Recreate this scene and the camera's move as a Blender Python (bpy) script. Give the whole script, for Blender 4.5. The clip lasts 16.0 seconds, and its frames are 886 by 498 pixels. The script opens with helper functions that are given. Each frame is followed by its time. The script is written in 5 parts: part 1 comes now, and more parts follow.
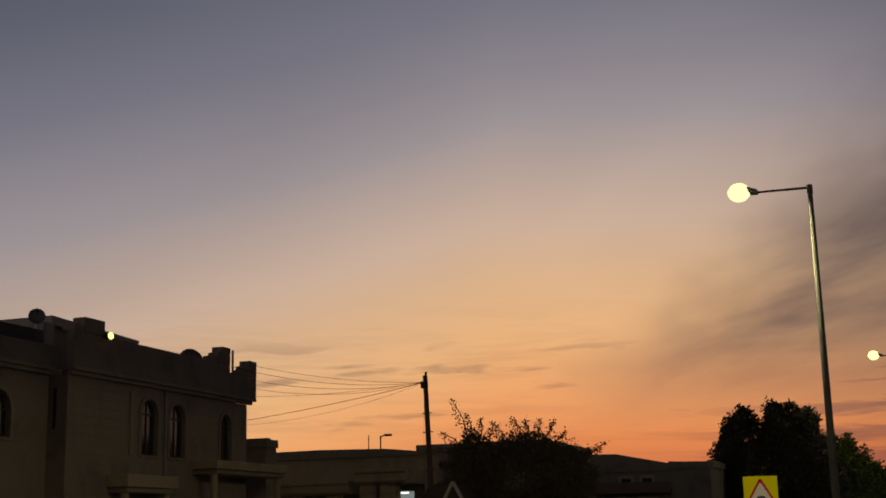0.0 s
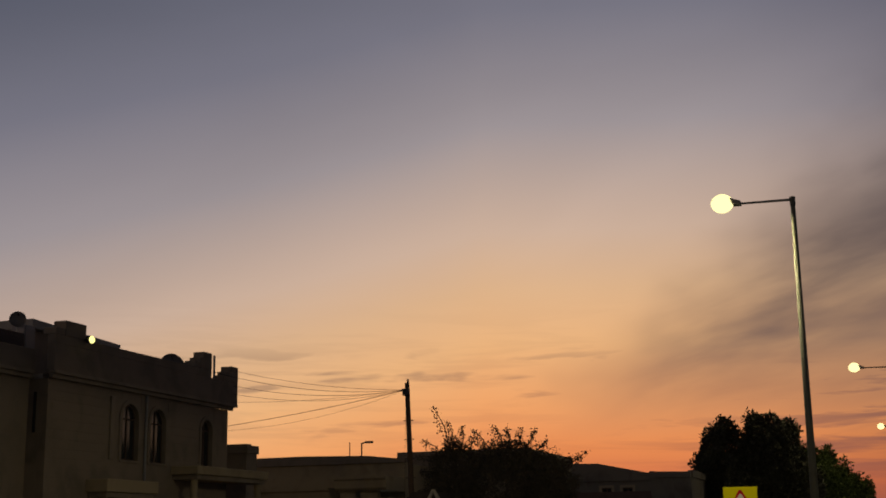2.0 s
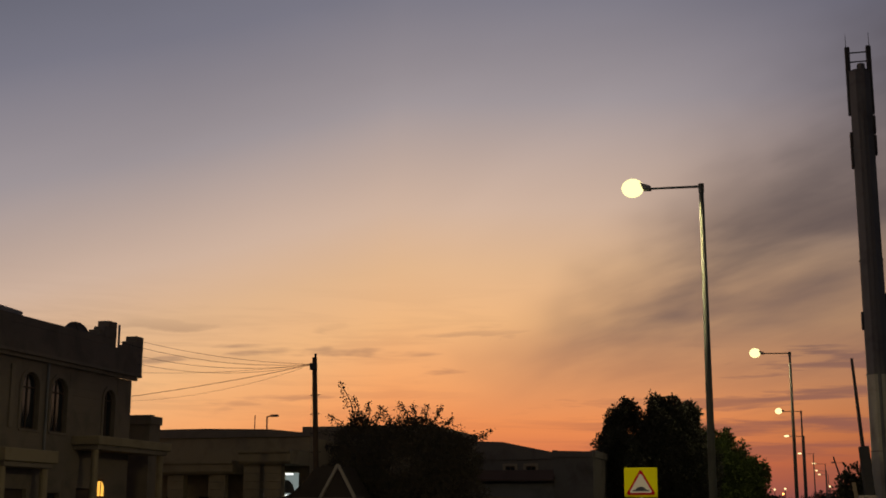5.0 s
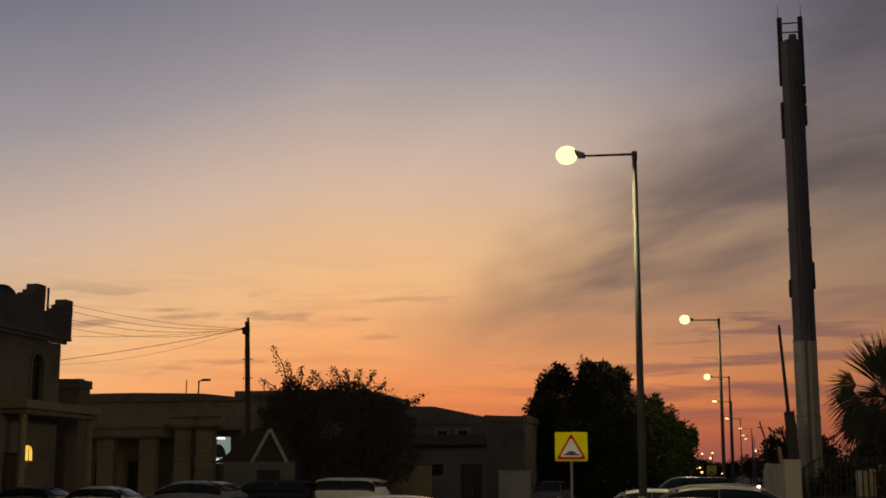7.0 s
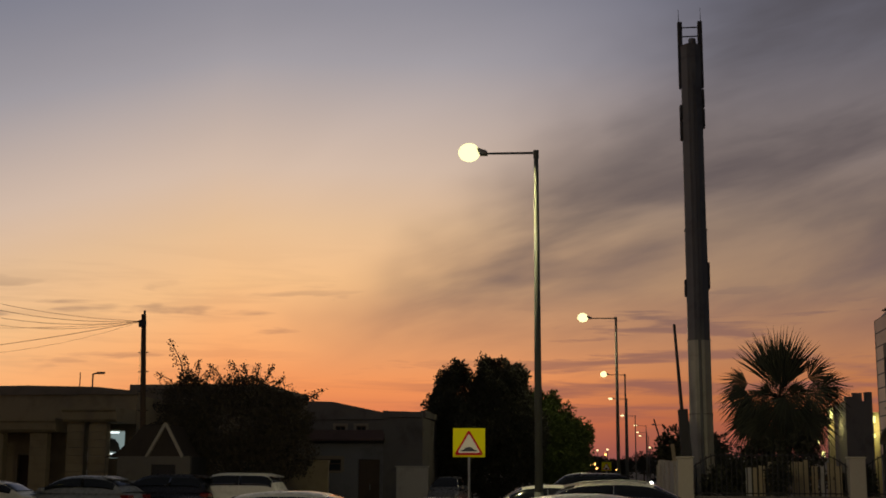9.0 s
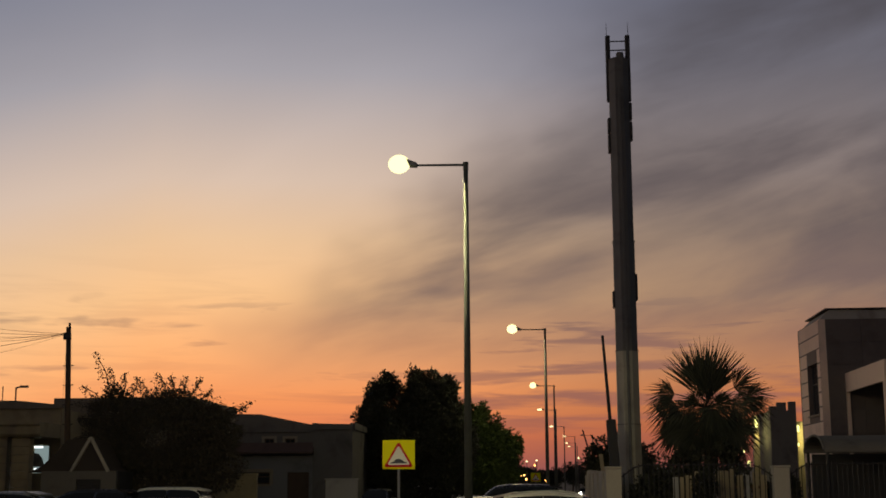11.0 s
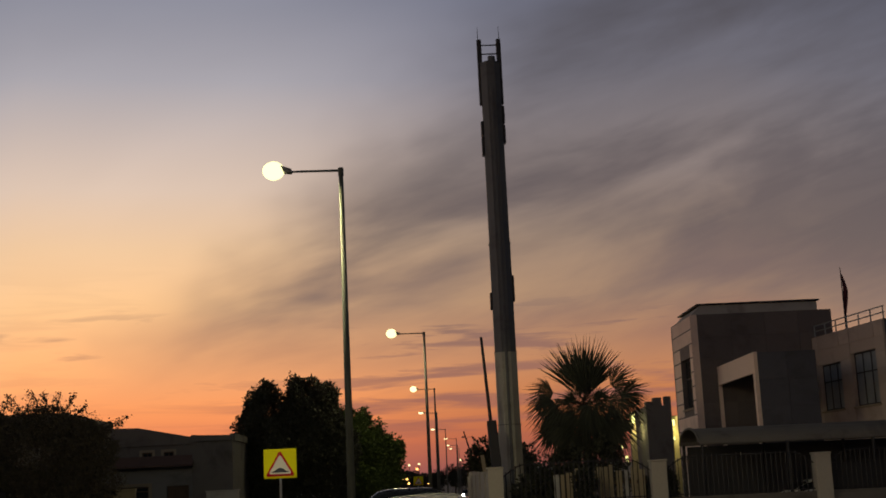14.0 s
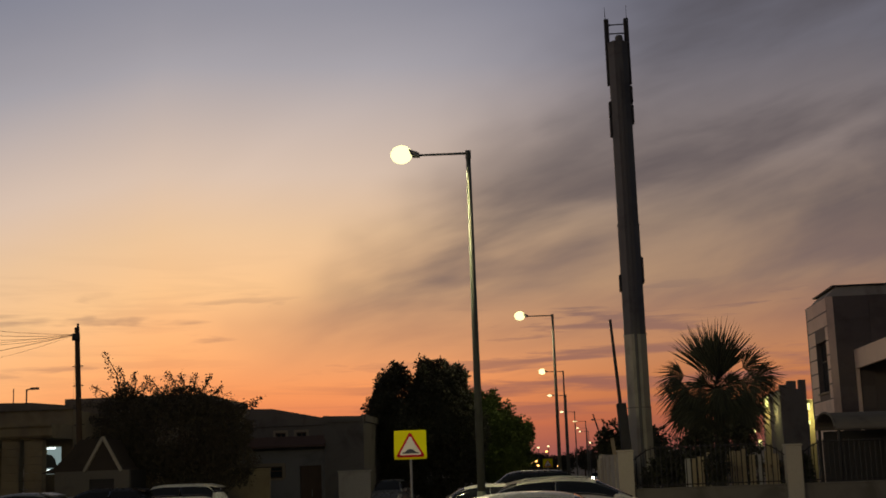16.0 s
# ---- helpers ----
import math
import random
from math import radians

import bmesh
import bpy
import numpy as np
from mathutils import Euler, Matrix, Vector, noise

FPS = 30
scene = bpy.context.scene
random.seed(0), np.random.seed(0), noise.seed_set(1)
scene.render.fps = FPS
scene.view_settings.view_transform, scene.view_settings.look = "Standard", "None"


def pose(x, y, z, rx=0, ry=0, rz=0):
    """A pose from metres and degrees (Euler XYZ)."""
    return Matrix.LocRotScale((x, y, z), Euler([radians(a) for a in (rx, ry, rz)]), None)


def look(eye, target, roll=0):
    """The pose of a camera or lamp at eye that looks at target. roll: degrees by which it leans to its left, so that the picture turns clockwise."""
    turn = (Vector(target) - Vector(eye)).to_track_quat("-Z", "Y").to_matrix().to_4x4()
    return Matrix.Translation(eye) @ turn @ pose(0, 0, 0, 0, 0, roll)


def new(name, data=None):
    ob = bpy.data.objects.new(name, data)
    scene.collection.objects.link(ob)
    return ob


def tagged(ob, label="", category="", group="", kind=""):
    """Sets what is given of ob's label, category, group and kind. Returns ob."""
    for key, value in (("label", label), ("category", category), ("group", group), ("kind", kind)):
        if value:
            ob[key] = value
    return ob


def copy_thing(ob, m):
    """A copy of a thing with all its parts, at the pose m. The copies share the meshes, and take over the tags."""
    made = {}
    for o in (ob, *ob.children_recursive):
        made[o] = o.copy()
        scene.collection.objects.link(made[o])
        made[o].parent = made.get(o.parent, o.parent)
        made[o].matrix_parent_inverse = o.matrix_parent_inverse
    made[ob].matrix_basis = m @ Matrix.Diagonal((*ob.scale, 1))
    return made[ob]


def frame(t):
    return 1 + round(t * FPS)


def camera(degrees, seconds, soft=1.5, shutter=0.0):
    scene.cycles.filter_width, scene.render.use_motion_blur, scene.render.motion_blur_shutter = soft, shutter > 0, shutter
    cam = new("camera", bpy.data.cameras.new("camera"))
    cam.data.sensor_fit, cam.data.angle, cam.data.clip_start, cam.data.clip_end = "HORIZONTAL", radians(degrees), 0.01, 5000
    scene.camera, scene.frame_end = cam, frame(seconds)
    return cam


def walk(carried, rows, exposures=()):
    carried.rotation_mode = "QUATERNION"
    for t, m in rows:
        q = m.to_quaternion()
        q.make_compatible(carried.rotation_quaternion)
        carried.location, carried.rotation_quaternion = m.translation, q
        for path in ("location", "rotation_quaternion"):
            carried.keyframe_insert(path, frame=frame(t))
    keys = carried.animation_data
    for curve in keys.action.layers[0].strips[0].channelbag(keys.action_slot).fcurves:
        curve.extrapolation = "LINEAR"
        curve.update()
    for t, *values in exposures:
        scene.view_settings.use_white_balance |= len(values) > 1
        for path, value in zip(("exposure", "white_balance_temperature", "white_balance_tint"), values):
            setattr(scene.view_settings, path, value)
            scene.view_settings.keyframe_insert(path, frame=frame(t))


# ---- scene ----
# The camera: it stands still and turns.
EYE = 1.7
cam = camera(37.64, 16.0, soft=1.75)
PATH = [
    (0.0, 12.324, 1.302, 19.811), (0.5, 12.465, 1.178, 19.645), (1.0, 12.573, 0.952, 19.428), (1.5, 12.674, 0.874, 19.232),
    (2.0, 12.643, 0.805, 18.955), (2.5, 12.478, 0.720, 18.665), (3.0, 12.037, 0.456, 17.566), (3.5, 11.946, 0.114, 16.465),
    (4.0, 11.792, -0.066, 15.726), (6.5, 10.772, -0.029, 12.889), (7.0, 10.061, -0.060, 11.830), (7.5, 9.453, -0.030, 10.832),
    (8.0, 9.508, -0.019, 9.564), (8.5, 9.793, -0.110, 8.412), (9.0, 9.883, -0.232, 7.384), (11.5, 10.681, 0.698, 3.174),
    (12.0, 10.912, 1.119, 1.790), (12.5, 10.841, 1.464, 0.928), (13.0, 10.255, 2.226, 0.429), (13.5, 10.085, 2.498, 0.011),
    (14.0, 10.475, 2.647, -0.734), (14.5, 10.657, 2.250, -1.064), (15.0, 10.193, 1.889, 1.090), (15.5, 10.148, 1.461, 3.201),
    (16.0, 9.929, 2.032, 4.879)]
walk(cam, [(t, pose(0, 0, EYE, 90 + p, r, y)) for t, p, r, y in PATH],
     exposures=[(0.0, 0.13, 6800, 13), (4.0, 0.19, 6800, 14), (6.5, 0.25, 6760, 13), (7.2, 0.27, 6680, 12), (8.0, 0.30, 6480, 10), (9.0, 0.34, 6420, 9), (12.0, 0.47, 6300, 8),
                (14.5, 0.52, 6280, 8), (16.0, 0.45, 6350, 8)])


# ---- node helpers ----
class Net:
    """A node tree with short calls for maths, noise and mixing."""

    def __init__(self, tree):
        self.tree, self.nodes, self.links = tree, tree.nodes, tree.links
        self.nodes.clear()

    def add(self, kind, **props):
        n = self.nodes.new(kind)
        for k, v in props.items():
            setattr(n, k, v)
        return n

    def put(self, socket, value):
        if isinstance(value, bpy.types.NodeSocket):
            self.links.new(value, socket)
        elif isinstance(value, tuple) and len(value) == 3 and socket.type == "RGBA":
            socket.default_value = (*value, 1)
        else:
            socket.default_value = value

    def math(self, op, a, b=0.0, c=0.0, clamp=False):
        n = self.add("ShaderNodeMath", operation=op, use_clamp=clamp)
        for s, v in zip(n.inputs, (a, b, c)):
            self.put(s, v)
        return n.outputs[0]

    def step(self, v, lo, hi):
        n = self.add("ShaderNodeMapRange", interpolation_type="SMOOTHSTEP")
        for s, x in zip(n.inputs, (v, lo, hi, 0.0, 1.0)):
            self.put(s, x)
        return n.outputs[0]

    def vec(self, x, y, z=0.0):
        n = self.add("ShaderNodeCombineXYZ")
        for s, v in zip(n.inputs, (x, y, z)):
            self.put(s, v)
        return n.outputs[0]

    def noise(self, vector, scale=1.0, detail=3.0, rough=0.5, distort=0.0):
        n = self.add("ShaderNodeTexNoise")
        if vector is not None:
            self.put(n.inputs["Vector"], vector)
        for k, v in (("Scale", scale), ("Detail", detail), ("Roughness", rough), ("Distortion", distort)):
            n.inputs[k].default_value = v
        return n.outputs["Fac"]

    def ramp(self, fac, stops):
        n = self.add("ShaderNodeValToRGB")
        e = n.color_ramp.elements
        while len(e) < len(stops):
            e.new(0.5)
        for el, (p, c) in zip(e, stops):
            el.position, el.color = p, (*c, 1)
        self.put(n.inputs[0], fac)
        return n.outputs[0]

    def mix(self, fac, a, b, mode="MIX"):
        n = self.add("ShaderNodeMix", data_type="RGBA", blend_type=mode)
        self.put(n.inputs[0], fac)
        self.put(n.inputs[6], a)
        self.put(n.inputs[7], b)
        return n.outputs[2]


def srgb(r, g, b):
    return tuple((c / 255 / 12.92 if c <= 10 else ((c / 255 + 0.055) / 1.055) ** 2.4) for c in (r, g, b))


# ---- the sky after sunset ----
def make_sky():
    world = bpy.data.worlds.new("dusk_sky")
    scene.world = world
    world.use_nodes = True
    n = Net(world.node_tree)
    d = n.add("ShaderNodeSeparateXYZ")
    n.links.new(n.add("ShaderNodeTexCoord").outputs["Generated"], d.inputs[0])
    x, y, z = d.outputs
    az = n.math("MULTIPLY", n.math("ARCTAN2", x, y), 57.2958)
    el = n.math("MULTIPLY", n.math("ARCSINE", z), 57.2958)
    # the glow is lowest and brightest to the west-south-west; away from it the colours sink and darken
    away_l = n.math("MULTIPLY", n.math("MINIMUM", n.math("MAXIMUM", n.math("SUBTRACT", -17.0, az), 0.0), 24.0), 0.26)
    away_r = n.math("MULTIPLY", n.math("MAXIMUM", n.math("SUBTRACT", az, 14.0), 0.0), 0.26)
    level = n.math("ADD", el, n.math("ADD", away_l, away_r))
    clear = n.ramp(n.math("DIVIDE", level, 60.0), [(p / 60, srgb(*c)) for p, c in (
        (0.0, (120, 80, 84)), (1.0, (162, 90, 76)), (2.2, (198, 108, 72)), (3.8, (221, 135, 80)), (5.8, (230, 160, 103)), (8.3, (223, 173, 122)),
        (10.8, (207, 170, 133)), (13.3, (190, 166, 148)), (18.0, (146, 140, 144)), (23.0, (110, 111, 124)), (29.0, (80, 85, 100)),
        (42.0, (46, 47, 54)), (58.0, (46, 46, 49)))])
    cloud = n.ramp(n.math("DIVIDE", level, 60.0), [(p / 60, srgb(*c)) for p, c in (
        (0.0, (108, 74, 76)), (2.5, (138, 82, 70)), (5.0, (136, 93, 78)), (8.0, (112, 91, 84)), (11.0, (96, 83, 80)),
        (16.0, (82, 76, 79)), (22.0, (72, 70, 77)), (34.0, (52, 52, 60)), (58.0, (46, 46, 49)))])
    dim = n.step(az, -9.0, 8.0)
    clear = n.mix(1.0, clear, n.vec(*[n.math("SUBTRACT", 1.0, n.math("MULTIPLY", dim, k)) for k in (0.44, 0.42, 0.35)]), "MULTIPLY")
    # a bank of streaked cloud that comes up from the right
    edge = n.math("SUBTRACT", az, n.math("ADD", n.math("MULTIPLY", n.math("SUBTRACT", el, 11.4), 1.15), -8.4))
    wob = n.noise(n.vec(n.math("MULTIPLY", az, 0.10), n.math("MULTIPLY", el, 0.16), 3.0), 1.0, 3.0, 0.55)
    edge = n.math("ADD", edge, n.math("MULTIPLY", n.math("SUBTRACT", wob, 0.5), 10.0))
    bank = n.math("MULTIPLY", n.step(edge, -2.0, 7.5), n.step(el, 3.4, 7.4))
    a = radians(15)
    u = n.math("ADD", n.math("MULTIPLY", az, math.cos(a)), n.math("MULTIPLY", el, math.sin(a)))
    v = n.math("SUBTRACT", n.math("MULTIPLY", el, math.cos(a)), n.math("MULTIPLY", az, math.sin(a)))
    streak = n.noise(n.vec(n.math("MULTIPLY", u, 0.075), n.math("MULTIPLY", v, 0.25), 7.0), 1.0, 5.0, 0.52, 0.3)
    fine = n.noise(n.vec(n.math("MULTIPLY", az, 0.15), n.math("MULTIPLY", el, 1.7), 4.2), 1.0, 5.0, 0.58, 0.35)
    ripple = n.noise(n.vec(n.math("MULTIPLY", u, 0.16), n.math("MULTIPLY", v, 0.75), 21.0), 1.0, 4.0, 0.55, 0.5)
    folds = n.math("ADD", n.math("MULTIPLY", n.step(streak, 0.34, 0.64), 0.42), n.math("MULTIPLY", n.math("SUBTRACT", ripple, 0.5), 0.32))
    bank = n.math("MULTIPLY", bank, n.math("ADD", n.math("ADD", 0.46, n.math("MULTIPLY", n.step(az, 0.0, 11.0), 0.10)), folds), clamp=True)
    # low bars near the horizon and a few thin shreds over the roofs
    bars = n.math("MULTIPLY", n.step(fine, 0.42, 0.64), n.math("MULTIPLY", n.step(el, 1.0, 3.5), n.step(el, 11.0, 6.5)))
    bars = n.math("MULTIPLY", bars, n.math("ADD", 0.15, n.math("MULTIPLY", n.step(az, -14.0, 2.0), 0.8)))
    thin = n.noise(n.vec(n.math("MULTIPLY", az, 0.16), n.math("MULTIPLY", el, 0.95), 9.0), 1.0, 4.0, 0.5, 0.4)
    shred = n.math("MULTIPLY", n.step(thin, 0.54, 0.66), n.math("MULTIPLY", n.step(el, 3.5, 5.5), n.step(el, 9.0, 7.0)))
    shred = n.math("MULTIPLY", shred, 0.5)
    amount = n.math("MAXIMUM", n.math("MAXIMUM", bank, bars), shred, clamp=True)
    sky = n.mix(amount, clear, cloud)
    # the air has a soft, uneven brightness of its own
    veil = n.noise(n.vec(n.math("MULTIPLY", u, 0.05), n.math("MULTIPLY", v, 0.14), 12.0), 1.0, 3.0, 0.5, 0.4)
    sky = n.mix(1.0, sky, n.vec(*[n.math("ADD", 0.90, n.math("MULTIPLY", veil, 0.2))] * 3), "MULTIPLY")
    below = n.step(el, -0.3, -4.0)
    sky = n.mix(below, sky, srgb(30, 26, 26))
    bg = n.add("ShaderNodeBackground")
    n.put(bg.inputs[0], sky)
    bg.inputs[1].default_value = 1.0
    n.links.new(bg.outputs[0], n.add("ShaderNodeOutputWorld").inputs[0])


make_sky()


# ---- materials ----
def material(name, colour, rough=0.7, metal=0.0, grain=0.12, scale=8.0, bump=0.15, dirt=0.25, dirt_scale=0.7, vary=0.0, spec=0.4,
             tint=None):
    """A surface of one base colour with fine grain, large worn patches, and relief."""
    m = bpy.data.materials.new(name)
    m.use_nodes = True
    n = Net(m.node_tree)
    co = n.add("ShaderNodeTexCoord").outputs["Object"]
    g = n.noise(co, scale, 6.0, 0.6)
    p = n.noise(co, dirt_scale, 4.0, 0.6, 0.6)
    k = n.math("ADD", 1 - grain, n.math("MULTIPLY", g, 2 * grain))
    k = n.math("MULTIPLY", k, n.math("SUBTRACT", 1.0, n.math("MULTIPLY", n.step(p, 0.48, 0.72), dirt)))
    if vary:
        r = n.add("ShaderNodeObjectInfo").outputs["Random"]
        k = n.math("MULTIPLY", k, n.math("ADD", 1 - vary, n.math("MULTIPLY", r, 2 * vary)))
    c = n.mix(n.step(p, 0.35, 0.7), colour, tint) if tint else colour
    c = n.mix(1.0, c, n.vec(k, k, k), "MULTIPLY")
    b = n.add("ShaderNodeBsdfPrincipled")
    n.put(b.inputs["Base Color"], c)
    n.put(b.inputs["Roughness"], n.math("ADD", rough - 0.08, n.math("MULTIPLY", g, 0.16), clamp=True))
    b.inputs["Metallic"].default_value = metal
    b.inputs["Specular IOR Level"].default_value = spec
    if bump:
        h = n.add("ShaderNodeBump")
        h.inputs["Strength"].default_value = bump
        h.inputs["Distance"].default_value = 0.02
        n.put(h.inputs["Height"], g)
        n.links.new(h.outputs[0], b.inputs["Normal"])
    n.links.new(b.outputs[0], n.add("ShaderNodeOutputMaterial").inputs[0])
    return m


def glow(name, colour, strength):
    m = bpy.data.materials.new(name)
    m.use_nodes = True
    n = Net(m.node_tree)
    e = n.add("ShaderNodeEmission")
    n.put(e.inputs[0], colour)
    e.inputs[1].default_value = strength
    n.links.new(e.outputs[0], n.add("ShaderNodeOutputMaterial").inputs[0])
    return m


def glass(name, colour=(0.02, 0.025, 0.03), rough=0.05):
    m = bpy.data.materials.new(name)
    m.use_nodes = True
    n = Net(m.node_tree)
    b = n.add("ShaderNodeBsdfPrincipled")
    n.put(b.inputs["Base Color"], colour)
    n.put(b.inputs["Roughness"], n.math("ADD", rough, n.math("MULTIPLY", n.noise(None, 3.0), 0.05)))
    b.inputs["Specular IOR Level"].default_value = 0.6
    n.links.new(b.outputs[0], n.add("ShaderNodeOutputMaterial").inputs[0])
    return m


def leaf_material(name, colour, vary=0.35):
    m = bpy.data.materials.new(name)
    m.use_nodes = True
    n = Net(m.node_tree)
    r = n.add("ShaderNodeNewGeometry").outputs["Random Per Island"]
    k = n.math("ADD", 1 - vary, n.math("MULTIPLY", r, 2 * vary))
    b = n.add("ShaderNodeBsdfPrincipled")
    n.put(b.inputs["Base Color"], n.mix(1.0, colour, n.vec(k, k, k), "MULTIPLY"))
    b.inputs["Roughness"].default_value = 0.6
    b.inputs["Specular IOR Level"].default_value = 0.2
    n.links.new(b.outputs[0], n.add("ShaderNodeOutputMaterial").inputs[0])
    return m


M = dict(
    asphalt=material("asphalt", (0.05, 0.05, 0.05), 0.9, grain=0.3, scale=30, bump=0.4),
    sand=material("sandy_ground", (0.30, 0.25, 0.19), 0.95, grain=0.2, scale=6, bump=0.3),
    kerb=material("kerb_concrete", (0.35, 0.34, 0.31), 0.85, scale=14),
    render_wall=material("beige_wall", (0.235, 0.195, 0.145), 0.85, scale=20, dirt=0.18, tint=(0.21, 0.175, 0.13)),
    cream=material("cream_wall", (0.34, 0.28, 0.175), 0.85, scale=20, dirt=0.25),
    stone=material("sunset_pale_cladding", (0.76, 0.60, 0.48), 0.75, scale=12, vary=0.07, dirt=0.15),
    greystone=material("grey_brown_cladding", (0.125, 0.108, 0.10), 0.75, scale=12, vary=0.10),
    darkstone=material("dark_cladding_and_shade", (0.07, 0.07, 0.082), 0.7, scale=12, vary=0.15),
    trim=material("stone_trim", (0.25, 0.21, 0.155), 0.8, scale=16),
    white=material("white_paint", (0.72, 0.70, 0.64), 0.7, scale=18, dirt=0.2),
    concrete=material("concrete", (0.36, 0.35, 0.32), 0.85, scale=10, dirt=0.3),
    dark=material("dark_paint", (0.03, 0.03, 0.032), 0.6),
    iron=material("black_iron", (0.025, 0.025, 0.027), 0.5, 0.3),
    lamp_pole=material("lamp_pole_steel", (0.11, 0.12, 0.10), 0.65, 0.1, scale=25, dirt=0.3),
    galv=material("galvanised_steel", (0.34, 0.35, 0.33), 0.5, 0.55, scale=25, dirt=0.3),
    pale_mast=material("pale_mast_base", (0.38, 0.36, 0.29), 0.7, 0.0, scale=9, dirt=0.3),
    mast=material("grey_mast_steel", (0.13, 0.132, 0.13), 0.6, 0.2, scale=9, dirt=0.35),
    wood=material("dark_wood", (0.09, 0.06, 0.04), 0.85, scale=18),
    bark=material("bark", (0.08, 0.06, 0.045), 0.95, scale=14, bump=0.5),
    rubber=material("tyre_rubber", (0.02, 0.02, 0.02), 0.85),
    alloy=material("wheel_alloy", (0.5, 0.5, 0.5), 0.35, 0.9),
    white_dull=material("dull_white_wall", (0.20, 0.195, 0.19), 0.85, scale=14, dirt=0.35),
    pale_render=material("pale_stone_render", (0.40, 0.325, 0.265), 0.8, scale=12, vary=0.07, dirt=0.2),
    dull_render=material("dull_grey_render", (0.135, 0.125, 0.112), 0.9, scale=14, dirt=0.35),
    pier_render=material("pier_render", (0.36, 0.33, 0.28), 0.9, scale=14, dirt=0.3),
    redtile=material("red_roof_tiles", (0.10, 0.062, 0.052), 0.85, scale=14),
    roof=material("roof_tiles", (0.045, 0.035, 0.03), 0.8, scale=14),
    plastic=material("grey_plastic", (0.24, 0.24, 0.24), 0.5),
    yellow=material("sign_yellow", (0.78, 0.70, 0.005), 0.75, grain=0.04, dirt=0.06, bump=0.02, spec=0.05),
    red=material("sign_red", (0.50, 0.015, 0.02), 0.75, grain=0.04, dirt=0.06, bump=0.02, spec=0.05),
    signwhite=material("sign_white", (0.72, 0.66, 0.46), 0.7, grain=0.04, dirt=0.05, bump=0.02),
    black=material("sign_black", (0.015, 0.015, 0.015), 0.5, bump=0.02),
    flag=material("dark_maroon_cloth", (0.08, 0.02, 0.03), 0.9),
    cable=material("black_cable", (0.015, 0.015, 0.015), 0.7),
    window=glass("dark_window"),
    curtain=material("curtained_pane", (0.20, 0.22, 0.23), 0.35, grain=0.3, scale=3.0, bump=0.0, spec=0.5),
    carglass=glass("tinted_car_glass", (0.01, 0.012, 0.014), 0.04),
    taillight=material("red_tail_lens", (0.16, 0.01, 0.01), 0.15, bump=0, spec=0.6),
    lamp_glow=glow("street_lamp_glow", (1.0, 0.92, 0.42), 1.3),
    lamp_far=glow("far_lamp_glow", (1.0, 0.75, 0.36), 1.6),
    flood_glow=glow("flood_lamp_glow", (1.0, 0.95, 0.30), 1.5),
    lantern_glow=glow("lantern_glow", (1.0, 0.50, 0.08), 1.1),
    shop_glow=glow("shop_light", (0.75, 0.95, 0.92), 0.2),
    tube_glow=glow("light_tube", (0.9, 1.0, 1.0), 1.3),
    head_glow=glow("headlight_glow", (1.0, 0.95, 0.85), 8.0),
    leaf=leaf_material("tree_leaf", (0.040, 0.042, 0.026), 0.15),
    # lit copy of the tree leaf, with lamplight put into its green
    leaf_lit=leaf_material("lamplit_tree_leaf", (0.06, 0.085, 0.02), 0.2),
    leaf2=leaf_material("acacia_leaf", (0.075, 0.064, 0.045), 0.15),
    palmleaf=leaf_material("palm_leaf", (0.036, 0.04, 0.024), 0.2),
)


# ---- mesh helpers ----
def box(bm, x0, x1, y0, y1, z0, z1, bevel=0.0):
    r = bmesh.ops.create_cube(bm, size=1, matrix=Matrix.Translation(((x0 + x1) / 2, (y0 + y1) / 2, (z0 + z1) / 2))
                              @ Matrix.Diagonal((abs(x1 - x0), abs(y1 - y0), abs(z1 - z0), 1)))
    if bevel:
        e = list({e for v in r["verts"] for e in v.link_edges})
        bmesh.ops.bevel(bm, geom=e, offset=bevel, segments=1, affect="EDGES")
    return bm


def rod(bm, p0, p1, r0, r1=None, n=10, caps=True):
    p0, p1 = Vector(p0), Vector(p1)
    d = p1 - p0
    m = Matrix.Translation((p0 + p1) / 2) @ d.to_track_quat("Z", "Y").to_matrix().to_4x4()
    bmesh.ops.create_cone(bm, cap_ends=caps, segments=n, radius1=r0, radius2=r0 if r1 is None else r1, depth=d.length, matrix=m)
    return bm


def prism(bm, pts, axis, a, b):
    """Extrudes an outline of (u, v) points along an axis from a to b. axis x: (y, z); y: (x, z); z: (x, y)."""
    def at(u, v, w):
        return {"x": (w, u, v), "y": (u, w, v), "z": (u, v, w)}[axis]
    lo = [bm.verts.new(at(u, v, a)) for u, v in pts]
    hi = [bm.verts.new(at(u, v, b)) for u, v in pts]
    n = len(pts)
    fs = [bm.faces.new(lo), bm.faces.new(hi)] + [bm.faces.new((lo[i], lo[(i + 1) % n], hi[(i + 1) % n], hi[i])) for i in range(n)]
    bmesh.ops.recalc_face_normals(bm, faces=fs)
    return bm


def mesh_of(name, bm, mat, smooth=False):
    me = bpy.data.meshes.new(name)
    bm.to_mesh(me)
    bm.free()
    me.materials.append(M[mat] if isinstance(mat, str) else mat)
    if smooth:
        for f in me.polygons:
            f.use_smooth = True
    return me


def part(name, bm, mat, parent, label="", at=None, smooth=False):
    ob = new(name, mesh_of(name, bm, mat, smooth))
    ob.parent = parent
    if at is not None:
        ob.matrix_basis = at
    return tagged(ob, label)


